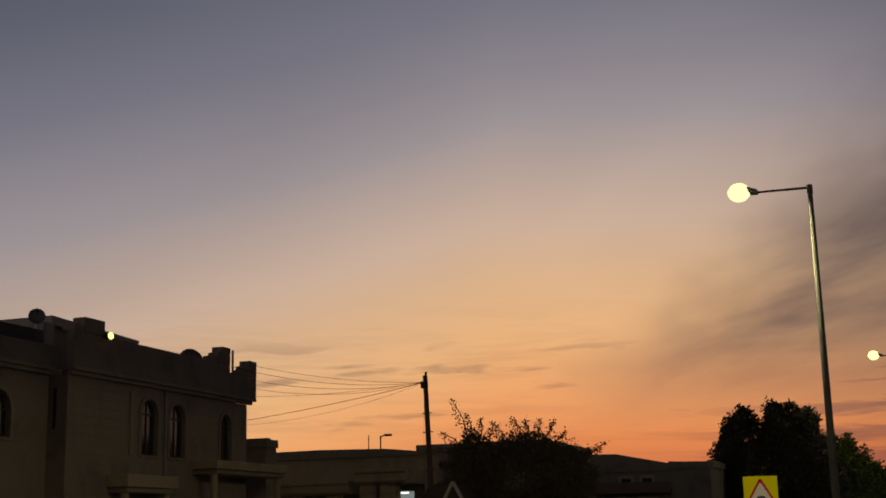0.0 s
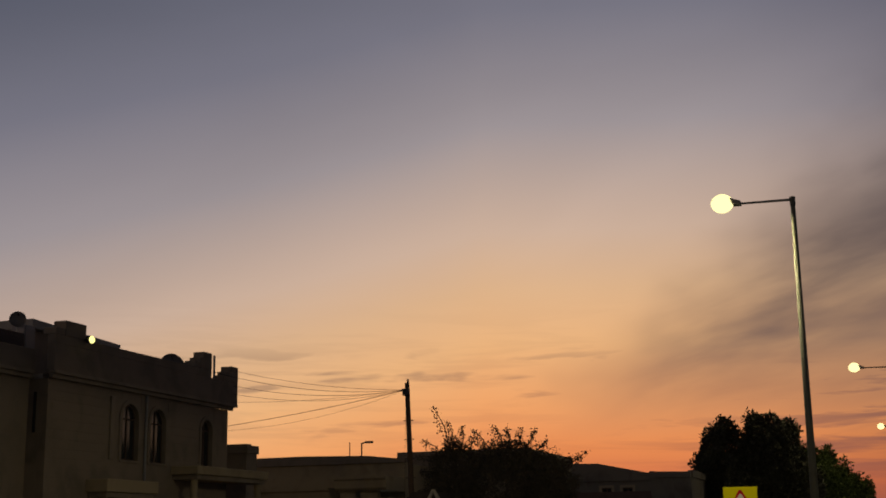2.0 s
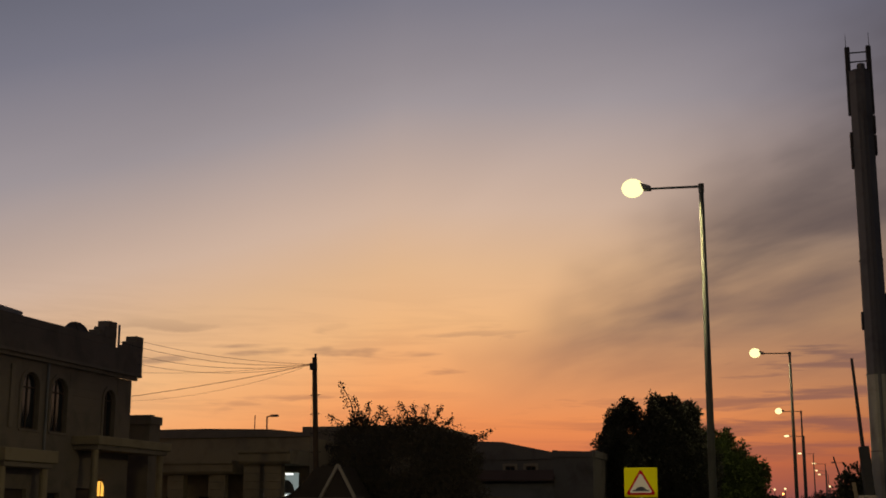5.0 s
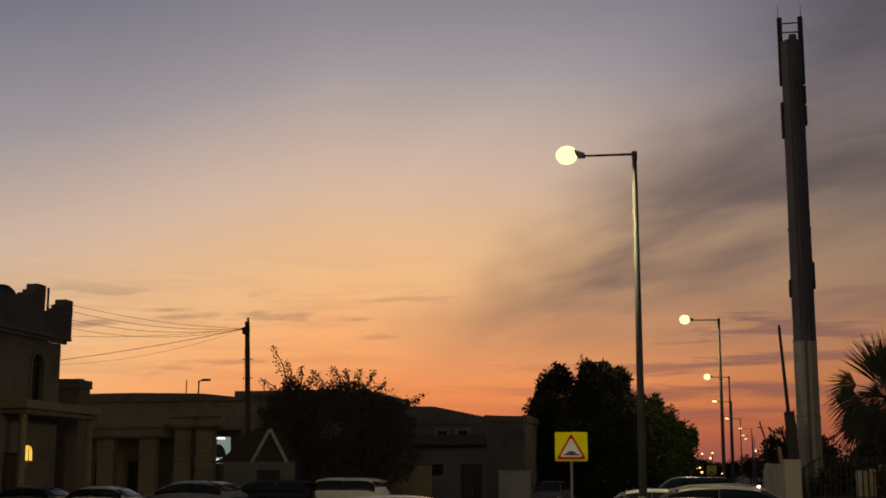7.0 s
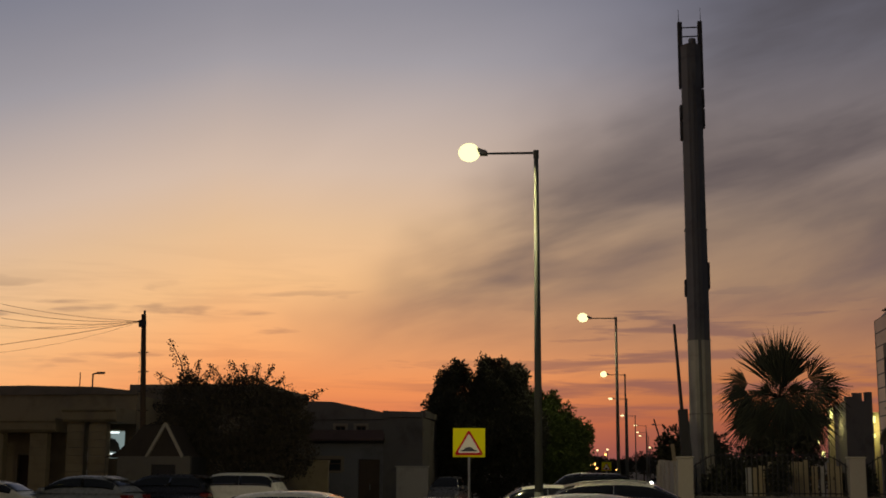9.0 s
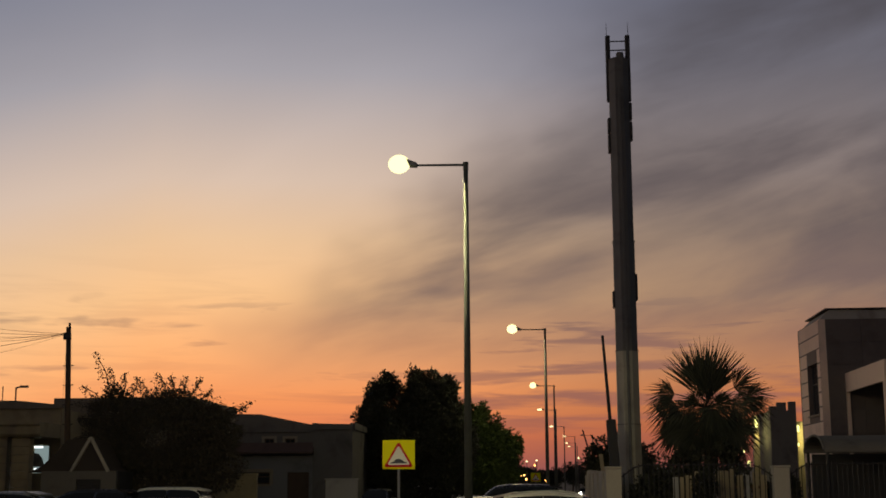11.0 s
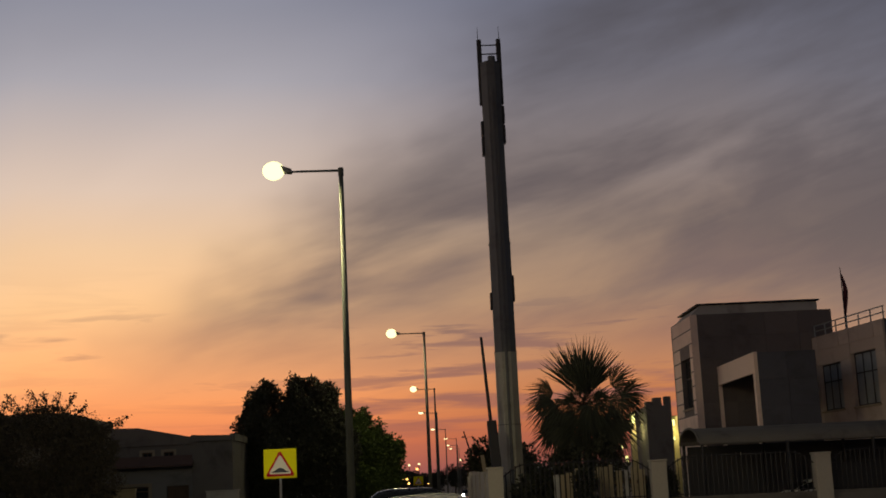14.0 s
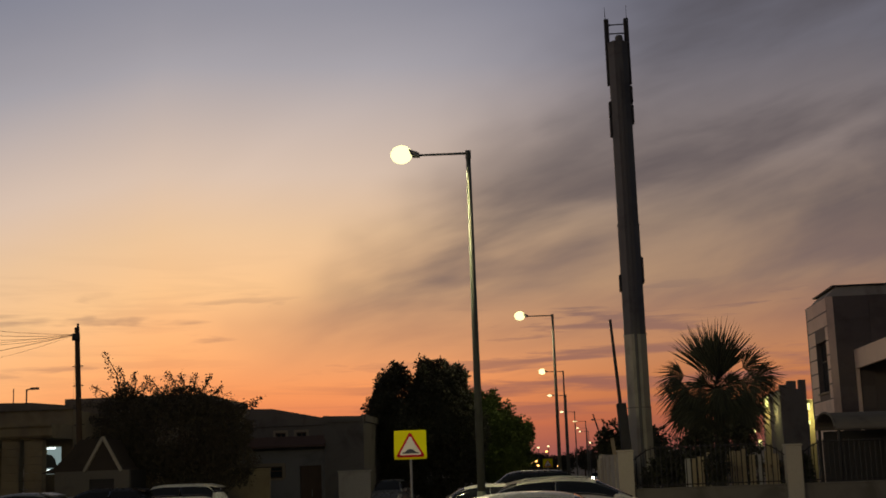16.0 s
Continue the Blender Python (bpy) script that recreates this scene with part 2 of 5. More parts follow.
def thing(name, label, category, m=None, group="", kind=""):
    ob = new(name)
    ob.empty_display_size = 0.2
    if m is not None:
        ob.matrix_basis = m
    return tagged(ob, label, category, group, kind)


def solid(name, bm, mat, label, category, m=None, group="", kind="", smooth=False):
    ob = new(name, mesh_of(name, bm, mat, smooth))
    if m is not None:
        ob.matrix_basis = m
    return tagged(ob, label, category, group, kind)


def B():
    return bmesh.new()


# ---- ground ----
def make_ground():
    bm = B()
    box(bm, -3000, 3000, -3000, 3000, -0.6, -0.02)
    solid("ground", bm, "sand", "dusty pale sandy ground reaching the horizon", "ground", kind="structure")
    bm = B()
    box(bm, -9.0, -2.6, -60, 900, -0.3, 0.0)
    solid("road", bm, "asphalt", "dark asphalt street running straight away", "road", kind="structure")
    bm = B()
    box(bm, -24.0, -9.004, 0, 70, -0.3, 0.002)
    box(bm, -2.3, 1.8, -20, 44, -0.3, 0.002)
    solid("parking_lot", bm, "asphalt", "dark asphalt parking area beside the street", "parking lot", kind="structure")
    kerb = B()
    box(kerb, -2.6, -2.3, 0, 0.98, -0.3, 0.14, 0.02)
    me = mesh_of("kerbstone", kerb, "kerb")
    base = thing("kerb", "pale concrete kerb edging the street", "kerb", kind="structure")
    for i in range(90):
        o = new("kerbstone", me)
        o.parent = base
        o.location = (0, -10 + i, 0)


make_ground()


# ---- street lamps ----
def street_lamp(m, far=False, power=0.0, arm=1.75, height=10.0, lit=True):
    t = thing("street_lamp", f"tall galvanised street lamp, {'lit' if lit else 'unlit'}, with one short arm", "street lamp", m, "street lamps along the road")
    b = B()
    box(b, -0.22, 0.22, -0.22, 0.22, 0, 0.03)
    part("base_plate", b, "lamp_pole", t)
    b = B()
    rod(b, (0, 0, 0.03), (0, 0, 1.3), 0.125, 0.115, 12)
    rod(b, (0, 0, 1.3), (0, 0, height), 0.105, 0.06, 12)
    part("pole", b, "lamp_pole", t, smooth=True)
    b = B()
    rod(b, (0, 0, height - 0.08), (0, 0, height + 0.14), 0.075, 0.075, 10)
    part("collar", b, "lamp_pole", t)
    b = B()
    rod(b, (0, 0, height + 0.07), (-arm + 0.4, 0, height + 0.09), 0.034, 0.028, 8)
    part("arm", b, "lamp_pole", t)
    b = B()
    prism(b, [(-arm - 0.26, height + 0.20), (-arm - 0.16, height + 0.27), (-arm + 0.12, height + 0.27), (-arm + 0.46, height + 0.14),
              (-arm + 0.46, height + 0.05), (-arm + 0.26, height + 0.06), (-arm + 0.22, height + 0.14)], "y", -0.13, 0.13)
    head = part("lamp_head", b, "plastic", t)
    # bowl made oversized so that its shape takes in the lamp's glare
    b = B()
    bmesh.ops.create_uvsphere(b, u_segments=18, v_segments=12, radius=1,
                              matrix=pose(-arm - 0.02, 0, height + 0.13) @ Matrix.Diagonal((0.29, 0.24, 0.12 if far else 0.25, 1)))
    part("diffuser", b, ("lamp_far" if far else "lamp_glow") if lit else "plastic", head, "glowing warm lamp bowl, enlarged by its glare" if lit else "dull lamp bowl", smooth=True)
    if power:
        lamp = bpy.data.lights.new("street_light", "SPOT")
        lamp.energy, lamp.color, lamp.shadow_soft_size = power, (1.0, 0.84, 0.45), 0.15
        lamp.spot_size, lamp.spot_blend = radians(173), 0.12
        lo = new("street_light", lamp)
        lo.parent = t
        lo.location = (-arm - 0.02, 0, height - 0.16)
    return t


# the last lamp is unseen: added behind the camera, stronger, to brighten the fronts
for x, y, far, power in ((-1.88, 33.3, False, 1250), (0.25, 70.2, False, 420), (1.06, 110.3, False, 0), (1.55, 145.3, True, 0),
                         (3.1, 186.5, True, 0), (5.5, 223.5, True, 0), (6.5, 258, True, 0), (7.4, 281, True, 0), (-2.6, -4.0, False, 2300)):
    street_lamp(pose(x, y, 0, 0, 0, 0), far, power=power)
street_lamp(pose(8.35, 220, 0), True, lit=False)


# ---- road hump sign ----
def hump_sign(m):
    t = thing("road_sign", "square yellow road sign with a red triangle and a black hump", "road sign", m)
    b = B()
    rod(b, (0, 0.05, 0), (0, 0.05, 2.6), 0.03, 0.03, 10)
    part("post", b, "galv", t)
    b = B()
    box(b, -0.36, 0.36, -0.004, 0.012, 2.10, 2.74, 0.004)
    plate = part("plate", b, "yellow", t)

    def tri(w, h, z, y0, y1, name, mat, parent):
        q = B()
        r = 0.14
        pts, out = [(-w / 2, z), (w / 2, z), (0, z + h)], []
        for i in range(3):
            p, a, c = pts[i], pts[i - 1], pts[(i + 1) % 3]
            out += [(p[0] + (a[0] - p[0]) * r * 0.5, p[1] + (a[1] - p[1]) * r * 0.5),
                    (p[0] + (c[0] - p[0]) * r * 0.5, p[1] + (c[1] - p[1]) * r * 0.5)]
        prism(q, out, "y", y0, y1)
        return part(name, q, mat, parent)
    red = tri(0.66, 0.57, 2.145, -0.010, -0.004, "triangle", "red", plate)
    tri(0.51, 0.43, 2.195, -0.015, -0.0105, "triangle_field", "signwhite", plate)
    b = B()
    pts = [(-0.18, 2.228), (-0.18, 2.25), (-0.12, 2.262), (-0.07, 2.31), (0, 2.33), (0.07, 2.31), (0.12, 2.262), (0.18, 2.25), (0.18, 2.228)]
    prism(b, pts, "y", -0.020, -0.0155)
    part("hump_symbol", b, "black", plate)
    return t


hump_sign(pose(-3.18, 29.0, 0, 0, 0, 2))
hump_sign(pose(-0.55, 100.0, 0))


# ---- telecom mast ----
def telecom_mast(m):
    t = thing("telecom_mast", "tall grey steel telecom mast with antenna panels", "mast", m)

    def ring(r, n=8, ph=math.pi / 8):
        return [(r * math.cos(ph + i * math.tau / n), r * math.sin(ph + i * math.tau / n)) for i in range(n)]
    z = 0.0
    for k, (h, r) in enumerate(((4.2, 0.50), (3.0, 0.485), (4.6, 0.475), (4.5, 0.46), (3.45, 0.45))):
        b = B()
        prism(b, ring(r), "z", z, z + h - 0.03)
        # the two lowest sections have a paler colour
        sec = part("mast_section", b, "pale_mast" if k < 2 else "mast", t)
        b = B()
        prism(b, ring(r + 0.03), "z", z + h - 0.03, z + h)
        part("flange", b, "mast", sec)
        z += h
    b = B()
    rod(b, (0.08, -0.1, z), (0.08, -0.1, z + 0.3), 0.18, 0.15, 8)
    part("mast_cap", b, "mast", t)
    for sx in (-1, 1):
        b = B()
        box(b, sx * 0.42 - 0.10, sx * 0.42 + 0.10, -0.12, 0.12, z - 1.85, z + 1.10, 0.03)
        part("antenna_panel", b, "dark", t)
        b = B()
        rod(b, (sx * 0.46, 0, z + 1.05), (sx * 0.46, 0, z + 1.70), 0.018, 0.008, 6)
        part("lightning_rod", b, "iron", t)
    for zz in (z + 0.45, z + 0.85):
        b = B()
        rod(b, (-0.5, 0, zz), (0.5, 0, zz), 0.03, 0.03, 6)
        part("crossbar", b, "iron", t)
    for sx, z0, z1 in ((-1, z - 3.25, z - 2.6), (-1, z - 4.1, z - 3.3), (1, z - 2.7, z - 1.95), (1, z - 3.6, z - 2.8), (1, 9.3, 10.4), (-1, 9.0, 9.7)):
        b = B()
        box(b, sx * 0.46 - 0.06, sx * 0.46 + 0.06, -0.2, 0.2, z0, z1, 0.03)
        part("radio_unit", b, "dark", t)
    b = B()
    box(b, -0.06, 0.06, -0.52, -0.46, 0.1, 18.6, 0.01)
    part("cable_duct", b, "mast", t)
    return t


telecom_mast(pose(3.55, 54.0, 0))


# ---- walls and openings ----
def wall_mesh(bm, length, height, thick, openings=(), z_base=0.0):
    """A wall along x whose outer face is y = 0; openings (u0, u1, z0, z1, arched) go through it."""
    us = sorted({0.0, length, *[o[0] for o in openings], *[o[1] for o in openings]})
    zs = sorted({z_base, height, *[o[2] for o in openings], *[o[3] for o in openings]})
    corner = {}

    def at(i, k, y):
        if (i, k, y) not in corner:
            corner[i, k, y] = bm.verts.new((us[i], y, zs[k]))
        return corner[i, k, y]

    def full(i, k):
        if not (0 <= i < len(us) - 1 and 0 <= k < len(zs) - 1):
            return False
        u, z = (us[i] + us[i + 1]) / 2, (zs[k] + zs[k + 1]) / 2
        return not any(o[0] < u < o[1] and o[2] < z < o[3] for o in openings)
    for i in range(len(us) - 1):
        for k in range(len(zs) - 1):
            if not full(i, k):
                continue
            for y in (0.0, thick):
                bm.faces.new((at(i, k, y), at(i + 1, k, y), at(i + 1, k + 1, y), at(i, k + 1, y)))
            for ni, nk, a, c in ((i - 1, k, (i, k), (i, k + 1)), (i + 1, k, (i + 1, k), (i + 1, k + 1)),
                                 (i, k - 1, (i, k), (i + 1, k)), (i, k + 1, (i, k + 1), (i + 1, k + 1))):
                if not full(ni, nk):
                    bm.faces.new((at(*a, 0.0), at(*c, 0.0), at(*c, thick), at(*a, thick)))
    for o in openings:
        if o[4]:
            r, mid = (o[1] - o[0]) / 2, (o[0] + o[1]) / 2
            for s in (-1, 1):
                arc = [(mid + s * r * math.cos(k * math.pi / 12), o[3] - r + r * math.sin(k * math.pi / 12)) for k in range(7)]
                prism(bm, [(mid + s * r, o[3])] + arc, "y", 0.0, thick)
    bmesh.ops.remove_doubles(bm, verts=bm.verts[:], dist=0.0005)
    bmesh.ops.recalc_face_normals(bm, faces=bm.faces[:])
    return bm


def window(parent, u0, u1, z0, z1, arched=False, deep=0.12, bars=1, surround=None, frame_mat="white", pane="window"):
    """A framed window set back in its opening, in the wall's own coordinates."""
    r = (u1 - u0) / 2 if arched else 0
    mid = (u0 + u1) / 2

    def outline(k):
        q = [(u0 + k, z0 + k), (u1 - k, z0 + k)]
        if not arched:
            return q + [(u1 - k, z1 - k), (u0 + k, z1 - k)]
        return q + [(mid + (r - k) * math.cos(i * math.pi / 10), z1 - r + (r - k) * math.sin(i * math.pi / 10)) for i in range(11)]
    b = B()
    prism(b, outline(0.02), "y", deep + 0.03, deep + 0.045)
    win = part("window", b, pane, parent, "dark reflecting pane" if pane == "window" else "pane with pale curtains behind")
    b = B()
    o, i = outline(0.0), outline(0.06)
    for k in range(len(o)):
        j = (k + 1) % len(o)
        vs = [b.verts.new((p[0], y, p[1])) for y in (deep, deep + 0.05) for p in (o[k], o[j], i[j], i[k])]
        for f in ((0, 1, 2, 3), (7, 6, 5, 4), (0, 4, 5, 1), (3, 2, 6, 7)):
            b.faces.new([vs[q] for q in f])
    part("window_frame", b, frame_mat, win)
    for k in range(bars):
        b = B()
        x = u0 + (u1 - u0) * (k + 1) / (bars + 1)
        box(b, x - 0.025, x + 0.025, deep - 0.004, deep + 0.04, z0 + 0.05, z1 - 0.06)
        part("mullion", b, frame_mat, win)
    b = B()
    zz = z1 - r if arched else z0 + (z1 - z0) * 0.62
    box(b, u0 + 0.05, u1 - 0.05, deep - 0.006, deep + 0.038, zz - 0.025, zz + 0.025)
    part("transom", b, frame_mat, win)
    b = B()
    box(b, u0 - 0.08, u1 + 0.08, -0.07, deep, z0 - 0.09, z0 - 0.004, 0.01)
    part("window_sill", b, surround or "trim", win)
    if surround:
        b = B()
        w = 0.16

        def band(k, zt):
            if arched:
                arc = [(mid + (r + k) * math.cos(i * math.pi / 12), z1 - r + (r + k) * math.sin(i * math.pi / 12)) for i in range(13)]
            else:
                arc = [(u1 + k, zt), (u0 - k, zt)]
            return [(u1 + k, z0 - 0.004)] + arc + [(u0 - k, z0 - 0.004)]
        rows = [[b.verts.new((p[0], y, p[1])) for p in band(k, z1 + k)]
                for k, y in ((0.01, 0.03), (0.01, -0.05), (w, -0.05), (w, 0.03))]
        for q in range(4):
            ra, rb = rows[q], rows[(q + 1) % 4]
            for k in range(len(ra) - 1):
                b.faces.new((ra[k], ra[k + 1], rb[k + 1], rb[k]))
        b.faces.new([v[0] for v in rows])
        b.faces.new([v[-1] for v in reversed(rows)])
        bmesh.ops.recalc_face_normals(b, faces=b.faces[:])
        part("surround", b, surround, win)
    return win


def door(parent, u0, u1, z1, mat="wood", deep=0.15):
    b = B()
    box(b, u0 + 0.02, u1 - 0.02, deep, deep + 0.05, 0.02, z1 - 0.02)
    d = part("door", b, mat, parent, "dark panelled door")
    for k in range(2):
        for z0, z2 in ((0.25, z1 * 0.45), (z1 * 0.52, z1 - 0.25)):
            b = B()
            a = u0 + 0.12 + k * (u1 - u0) / 2
            box(b, a, a + (u1 - u0) / 2 - 0.24, deep - 0.02, deep + 0.01, z0, z2, 0.012)
            part("door_panel", b, mat, d)
    b = B()
    rod(b, ((u0 + u1) / 2 + 0.06, deep - 0.06, 0.95), ((u0 + u1) / 2 + 0.06, deep - 0.06, 1.25), 0.015, n=6)
    part("door_handle", b, "galv", d)
    return d


def dish(m, r=0.45, tall=0.75):
    t = thing("satellite_dish", "grey satellite dish on a short roof pole", "satellite dish", m)
    b = B()
    rod(b, (0, 0, 0), (0, 0, tall), 0.03, n=8)
    part("pole", b, "galv", t)
    b = B()
    rings = []
    for k in range(5):
        q = r * k / 4
        rings.append([b.verts.new((q * math.cos(i * math.tau / 20), q * math.sin(i * math.tau / 20), 0.22 * (k / 4) ** 2 * r * 2)) for i in range(20)] if k
                     else [b.verts.new((0, 0, 0))] * 20)
    for k in range(4):
        for i in range(20):
            j = (i + 1) % 20
            b.faces.new((rings[k + 1][i], rings[k + 1][j], rings[0][0]) if k == 0 else (rings[k][i], rings[k + 1][i], rings[k + 1][j], rings[k][j]))
    bmesh.ops.solidify(b, geom=b.faces[:], thickness=0.02)
    bowl = part("bowl", b, "plastic", t, at=pose(0, -0.05, tall, 78, 0, 0), smooth=True)
    b = B()
    rod(b, (0, r * 0.9, 0.2), (0, 0.02, 0.5), 0.012, n=6)
    rod(b, (0, 0.02, 0.46), (0, 0.02, 0.56), 0.035, n=8)
    part("feed_arm", b, "dark", bowl)
    return t


# ---- the crenellated house across the parking ----
def crenellated_house():
    t = thing("house", "beige two-storey house with a stepped crenellated parapet", "house")
    F = pose(-26.5, 36.75, 0, 0, 0, 90)      # main front
    W = pose(-27.25, 26.0, 0, 0, 0, 90)      # recessed wing
    main = [(4.5, 5.6, 4.72, 6.78, True), (6.45, 7.55, 4.72, 6.75, True), (10.35, 11.2, 4.75, 6.65, True),
            (3.2, 5.2, 0.0, 2.6, False), (8.6, 10.2, 0.0, 2.7, False), (6.2, 7.4, 1.0, 2.5, False)]
    b = B()
    wall_mesh(b, 12.55, 7.2, 0.3, main)
    wf = part("wall", b, "render_wall", t, at=F)
    for o in main[:3]:
        window(wf, *o[:4], arched=True, surround="render_wall", frame_mat="wood")
    window(wf, *main[5][:4], bars=1, frame_mat="wood")
    door(wf, 3.2, 5.2, 2.6)
    door(wf, 8.6, 10.2, 2.7)
    # thin stone courses on the front, broken at the openings
    k = 0
    while 0.1 + k * 0.32 < 7.0:
        z0, z1 = 0.1 + k * 0.32, 0.1 + k * 0.32 + 0.305
        cut = sorted((o[0] - 0.18, o[1] + 0.18) for o in main if o[2] - 0.1 < z1 and o[3] + 0.18 > z0)
        u = 0.002
        for c0, c1 in cut + [(12.55, 12.55)]:
            if c0 - u > 0.05:
                b = B()
                box(b, u, c0, -0.014, -0.001, z0, z1)
                part("stone_course", b, "render_wall", wf)
            u = max(u, c1)
        k += 1
    # a shallow stone band round the pair of arched windows, and the downpipe between them
    b = B()
    box(b, 3.70, 3.95, -0.09, 0.02, 4.7, 6.95, 0.015)
    part("pilaster", b, "trim", wf)
    b = B()
    rod(b, (6.05, -0.08, 0.1), (6.05, -0.08, 8.5), 0.05, n=8)
    part("downpipe", b, "plastic", wf)
    wing = [(7.6, 8.8, 5.0, 6.5, True), (3.5, 4.7, 5.0, 6.5, True), (6.9, 8.1, 1.0, 2.6, False)]
    b = B()
    wall_mesh(b, 10.75, 7.2, 0.3, wing)
    ww = part("wall", b, "render_wall", t, at=W)
    for o in wing:
        window(ww, *o[:4], arched=o[4], surround="trim", frame_mat="wood", bars=2)
    # side wall of the projecting bay, with a tall slit
    b = B()
    box(b, -27.246, -26.804, 36.752, 37.0, 0, 7.198)
    part("bay_wall", b, "render_wall", t)
    b = B()
    box(b, -27.02, -26.92, 36.72, 36.76, 5.4, 6.75)
    part("slit_window", b, "window", t, "tall dark slit window")
    b = B()
    box(b, -38, -26.804, 49.0, 49.298, 0, 7.2)
    box(b, -38, -37.7, 26, 49.0, 0, 7.2)
    box(b, -37.7, -27.25, 26.0, 26.3, 0, 7.2)
    part("back_wall", b, "render_wall", t)
    # cornice, parapet and its stepped corner pieces
    b = B()
    box(b, 0.0, 12.75, -0.18, 0.0, 7.2, 7.34, 0.02)
    box(b, -0.02, 12.9, -0.30, 0.0, 7.34, 7.46, 0.02)
    part("cornice", b, "trim", wf)
    b = B()
    box(b, 0.0, 10.72, -0.20, 0.0, 7.2, 7.34, 0.02)
    box(b, 0.0, 10.70, -0.30, 0.0, 7.34, 7.46, 0.02)
    part("cornice", b, "trim", ww)
    b = B()
    box(b, 0.0, 13.0, -0.22, 0.1, 7.46, 8.38, 0.01)
    box(b, 0.0, 10.7, -0.22, 0.1, 8.38, 8.68, 0.01)
    parapet = part("parapet", b, "render_wall", wf)
    b = B()
    box(b, 0.0, 10.74, -0.18, 0.12, 7.46, 8.20, 0.01)
    part("parapet", b, "render_wall", ww)
    for u0, u1, z0, z1 in ((0.0, 0.53, 8.68, 8.92), (0.55, 1.75, 8.68, 9.22), (9.35, 9.75, 8.68, 8.94), (9.75, 10.72, 8.68, 9.12),
                           (10.05, 10.72, 9.12, 9.38), (11.75, 12.1, 8.38, 8.62), (12.1, 13.02, 8.38, 8.82), (12.4, 13.02, 8.82, 9.06)):
        b = B()
        box(b, u0 + 0.004, u1, -0.225, 0.3, z0 + 0.002, z1, 0.025)
        part("merlon", b, "render_wall", parapet)
    b = B()
    box(b, 12.56, 13.0, 0.1, 11.0, 7.46, 8.38, 0.01)
    part("side_parapet", b, "render_wall", wf)
    b = B()
    box(b, -37.7, -26.9, 37.0, 49.0, 7.2, 7.4)
    box(b, -37.7, -27.6, 26.3, 36.99, 7.2, 7.4)
    part("roof_slab", b, "concrete", t)
    # stair hut on the roof with a thin oversailing slab
    b = B()
    box(b, -33.0, -29.2, 39.4, 44.2, 7.4, 9.38)
    hut = part("roof_hut", b, "render_wall", t)
    b = B()
    prism(b, [(39.0, 9.39), (44.7, 9.39), (44.7, 9.52), (39.0, 9.72)], "x", -33.3, -28.9)
    part("hut_roof", b, "concrete", hut)
    # dark shade roof over the wing's terrace
    b = B()
    box(b, -31.5, -28.2, 27.0, 37.6, 8.80, 8.92)
    shade = part("shade_roof", b, "dark", t, "dark sheet roof over the terrace")
    for y in (27.3, 32.0, 37.3):
        b = B()
        box(b, -28.35, -28.25, y, y + 0.1, 7.4, 8.8)
        part("shade_post", b, "dark", shade)
    b = B()
    box(b, -28.24, -28.2, 27.0, 37.6, 8.3, 8.796)
    part("shade_screen", b, "dark", shade)
    # slab canopies over the doors
    for u0, u1, z0, z1, out in ((2.4, 5.75, 3.5, 3.95, 0.9), (8.05, 14.1, 4.32, 4.66, 1.2)):
        b = B()
        box(b, u0, u1, -out, 0.0, z0, z1, 0.03)
        can = part("door_canopy", b, "cream", wf, "pale slab canopy over a door")
        b = B()
        box(b, u0 + 0.15, u1 - 0.15, -out + 0.12, -0.004, z0 - 0.18, z0 - 0.004, 0.02)
        part("canopy_moulding", b, "trim", can)
        for u in (u0 + 0.35, u1 - 0.35):
            b = B()
            rod(b, (u, -out + 0.35, 0.25), (u, -out + 0.35, z0 - 0.184), 0.16, 0.14, 12)
            box(b, u - 0.22, u + 0.22, -out + 0.13, -out + 0.57, 0, 0.25, 0.02)
            part("column", b, "cream", can)
    return t


house = crenellated_house()
dish(pose(-28.32, 37.35, 8.924, 0, 0, 40), 0.29, 0.42)
dish(pose(-27.6, 46.3, 7.404, 0, 0, 60), 0.6, 1.25)
b = B()
rod(b, (0, 0, 0), (0, 0, 2.05), 0.05, n=8)
solid("roof_pipe", b, "plastic", "thin upright pipe on the house roof", "pipe", pose(-26.75, 48.5, 7.404))
b = B()
box(b, -0.3, 0.3, -0.3, 0.3, 0, 0.42, 0.03)
solid("roof_tank", b, "plastic", "small grey box standing on the terrace roof", "box", pose(-28.5, 37.95, 7.404) @ Matrix.Diagonal((1, 1, 4.4, 1)))


def flood_lamp(m):
    t = thing("flood_lamp", "small lit flood lamp fixed to the parapet", "flood lamp", m)
    b = B()
    box(b, -0.14, 0.14, -0.08, 0.06, -0.12, 0.12, 0.02)
    part("housing", b, "dark", t)
    b = B()
    bmesh.ops.create_uvsphere(b, u_segments=12, v_segments=8, radius=1, matrix=pose(0, -0.10, 0) @ Matrix.Diagonal((0.15, 0.07, 0.13, 1)))
    part("lens", b, "flood_glow", t, "glowing yellow lens", smooth=True)
    b = B()
    box(b, -0.03, 0.03, 0.06, 0.24, -0.03, 0.03)
    part("bracket", b, "dark", t)
    return t


flood_lamp(pose(-26.08, 38.4, 8.68, 0, 0, 90))


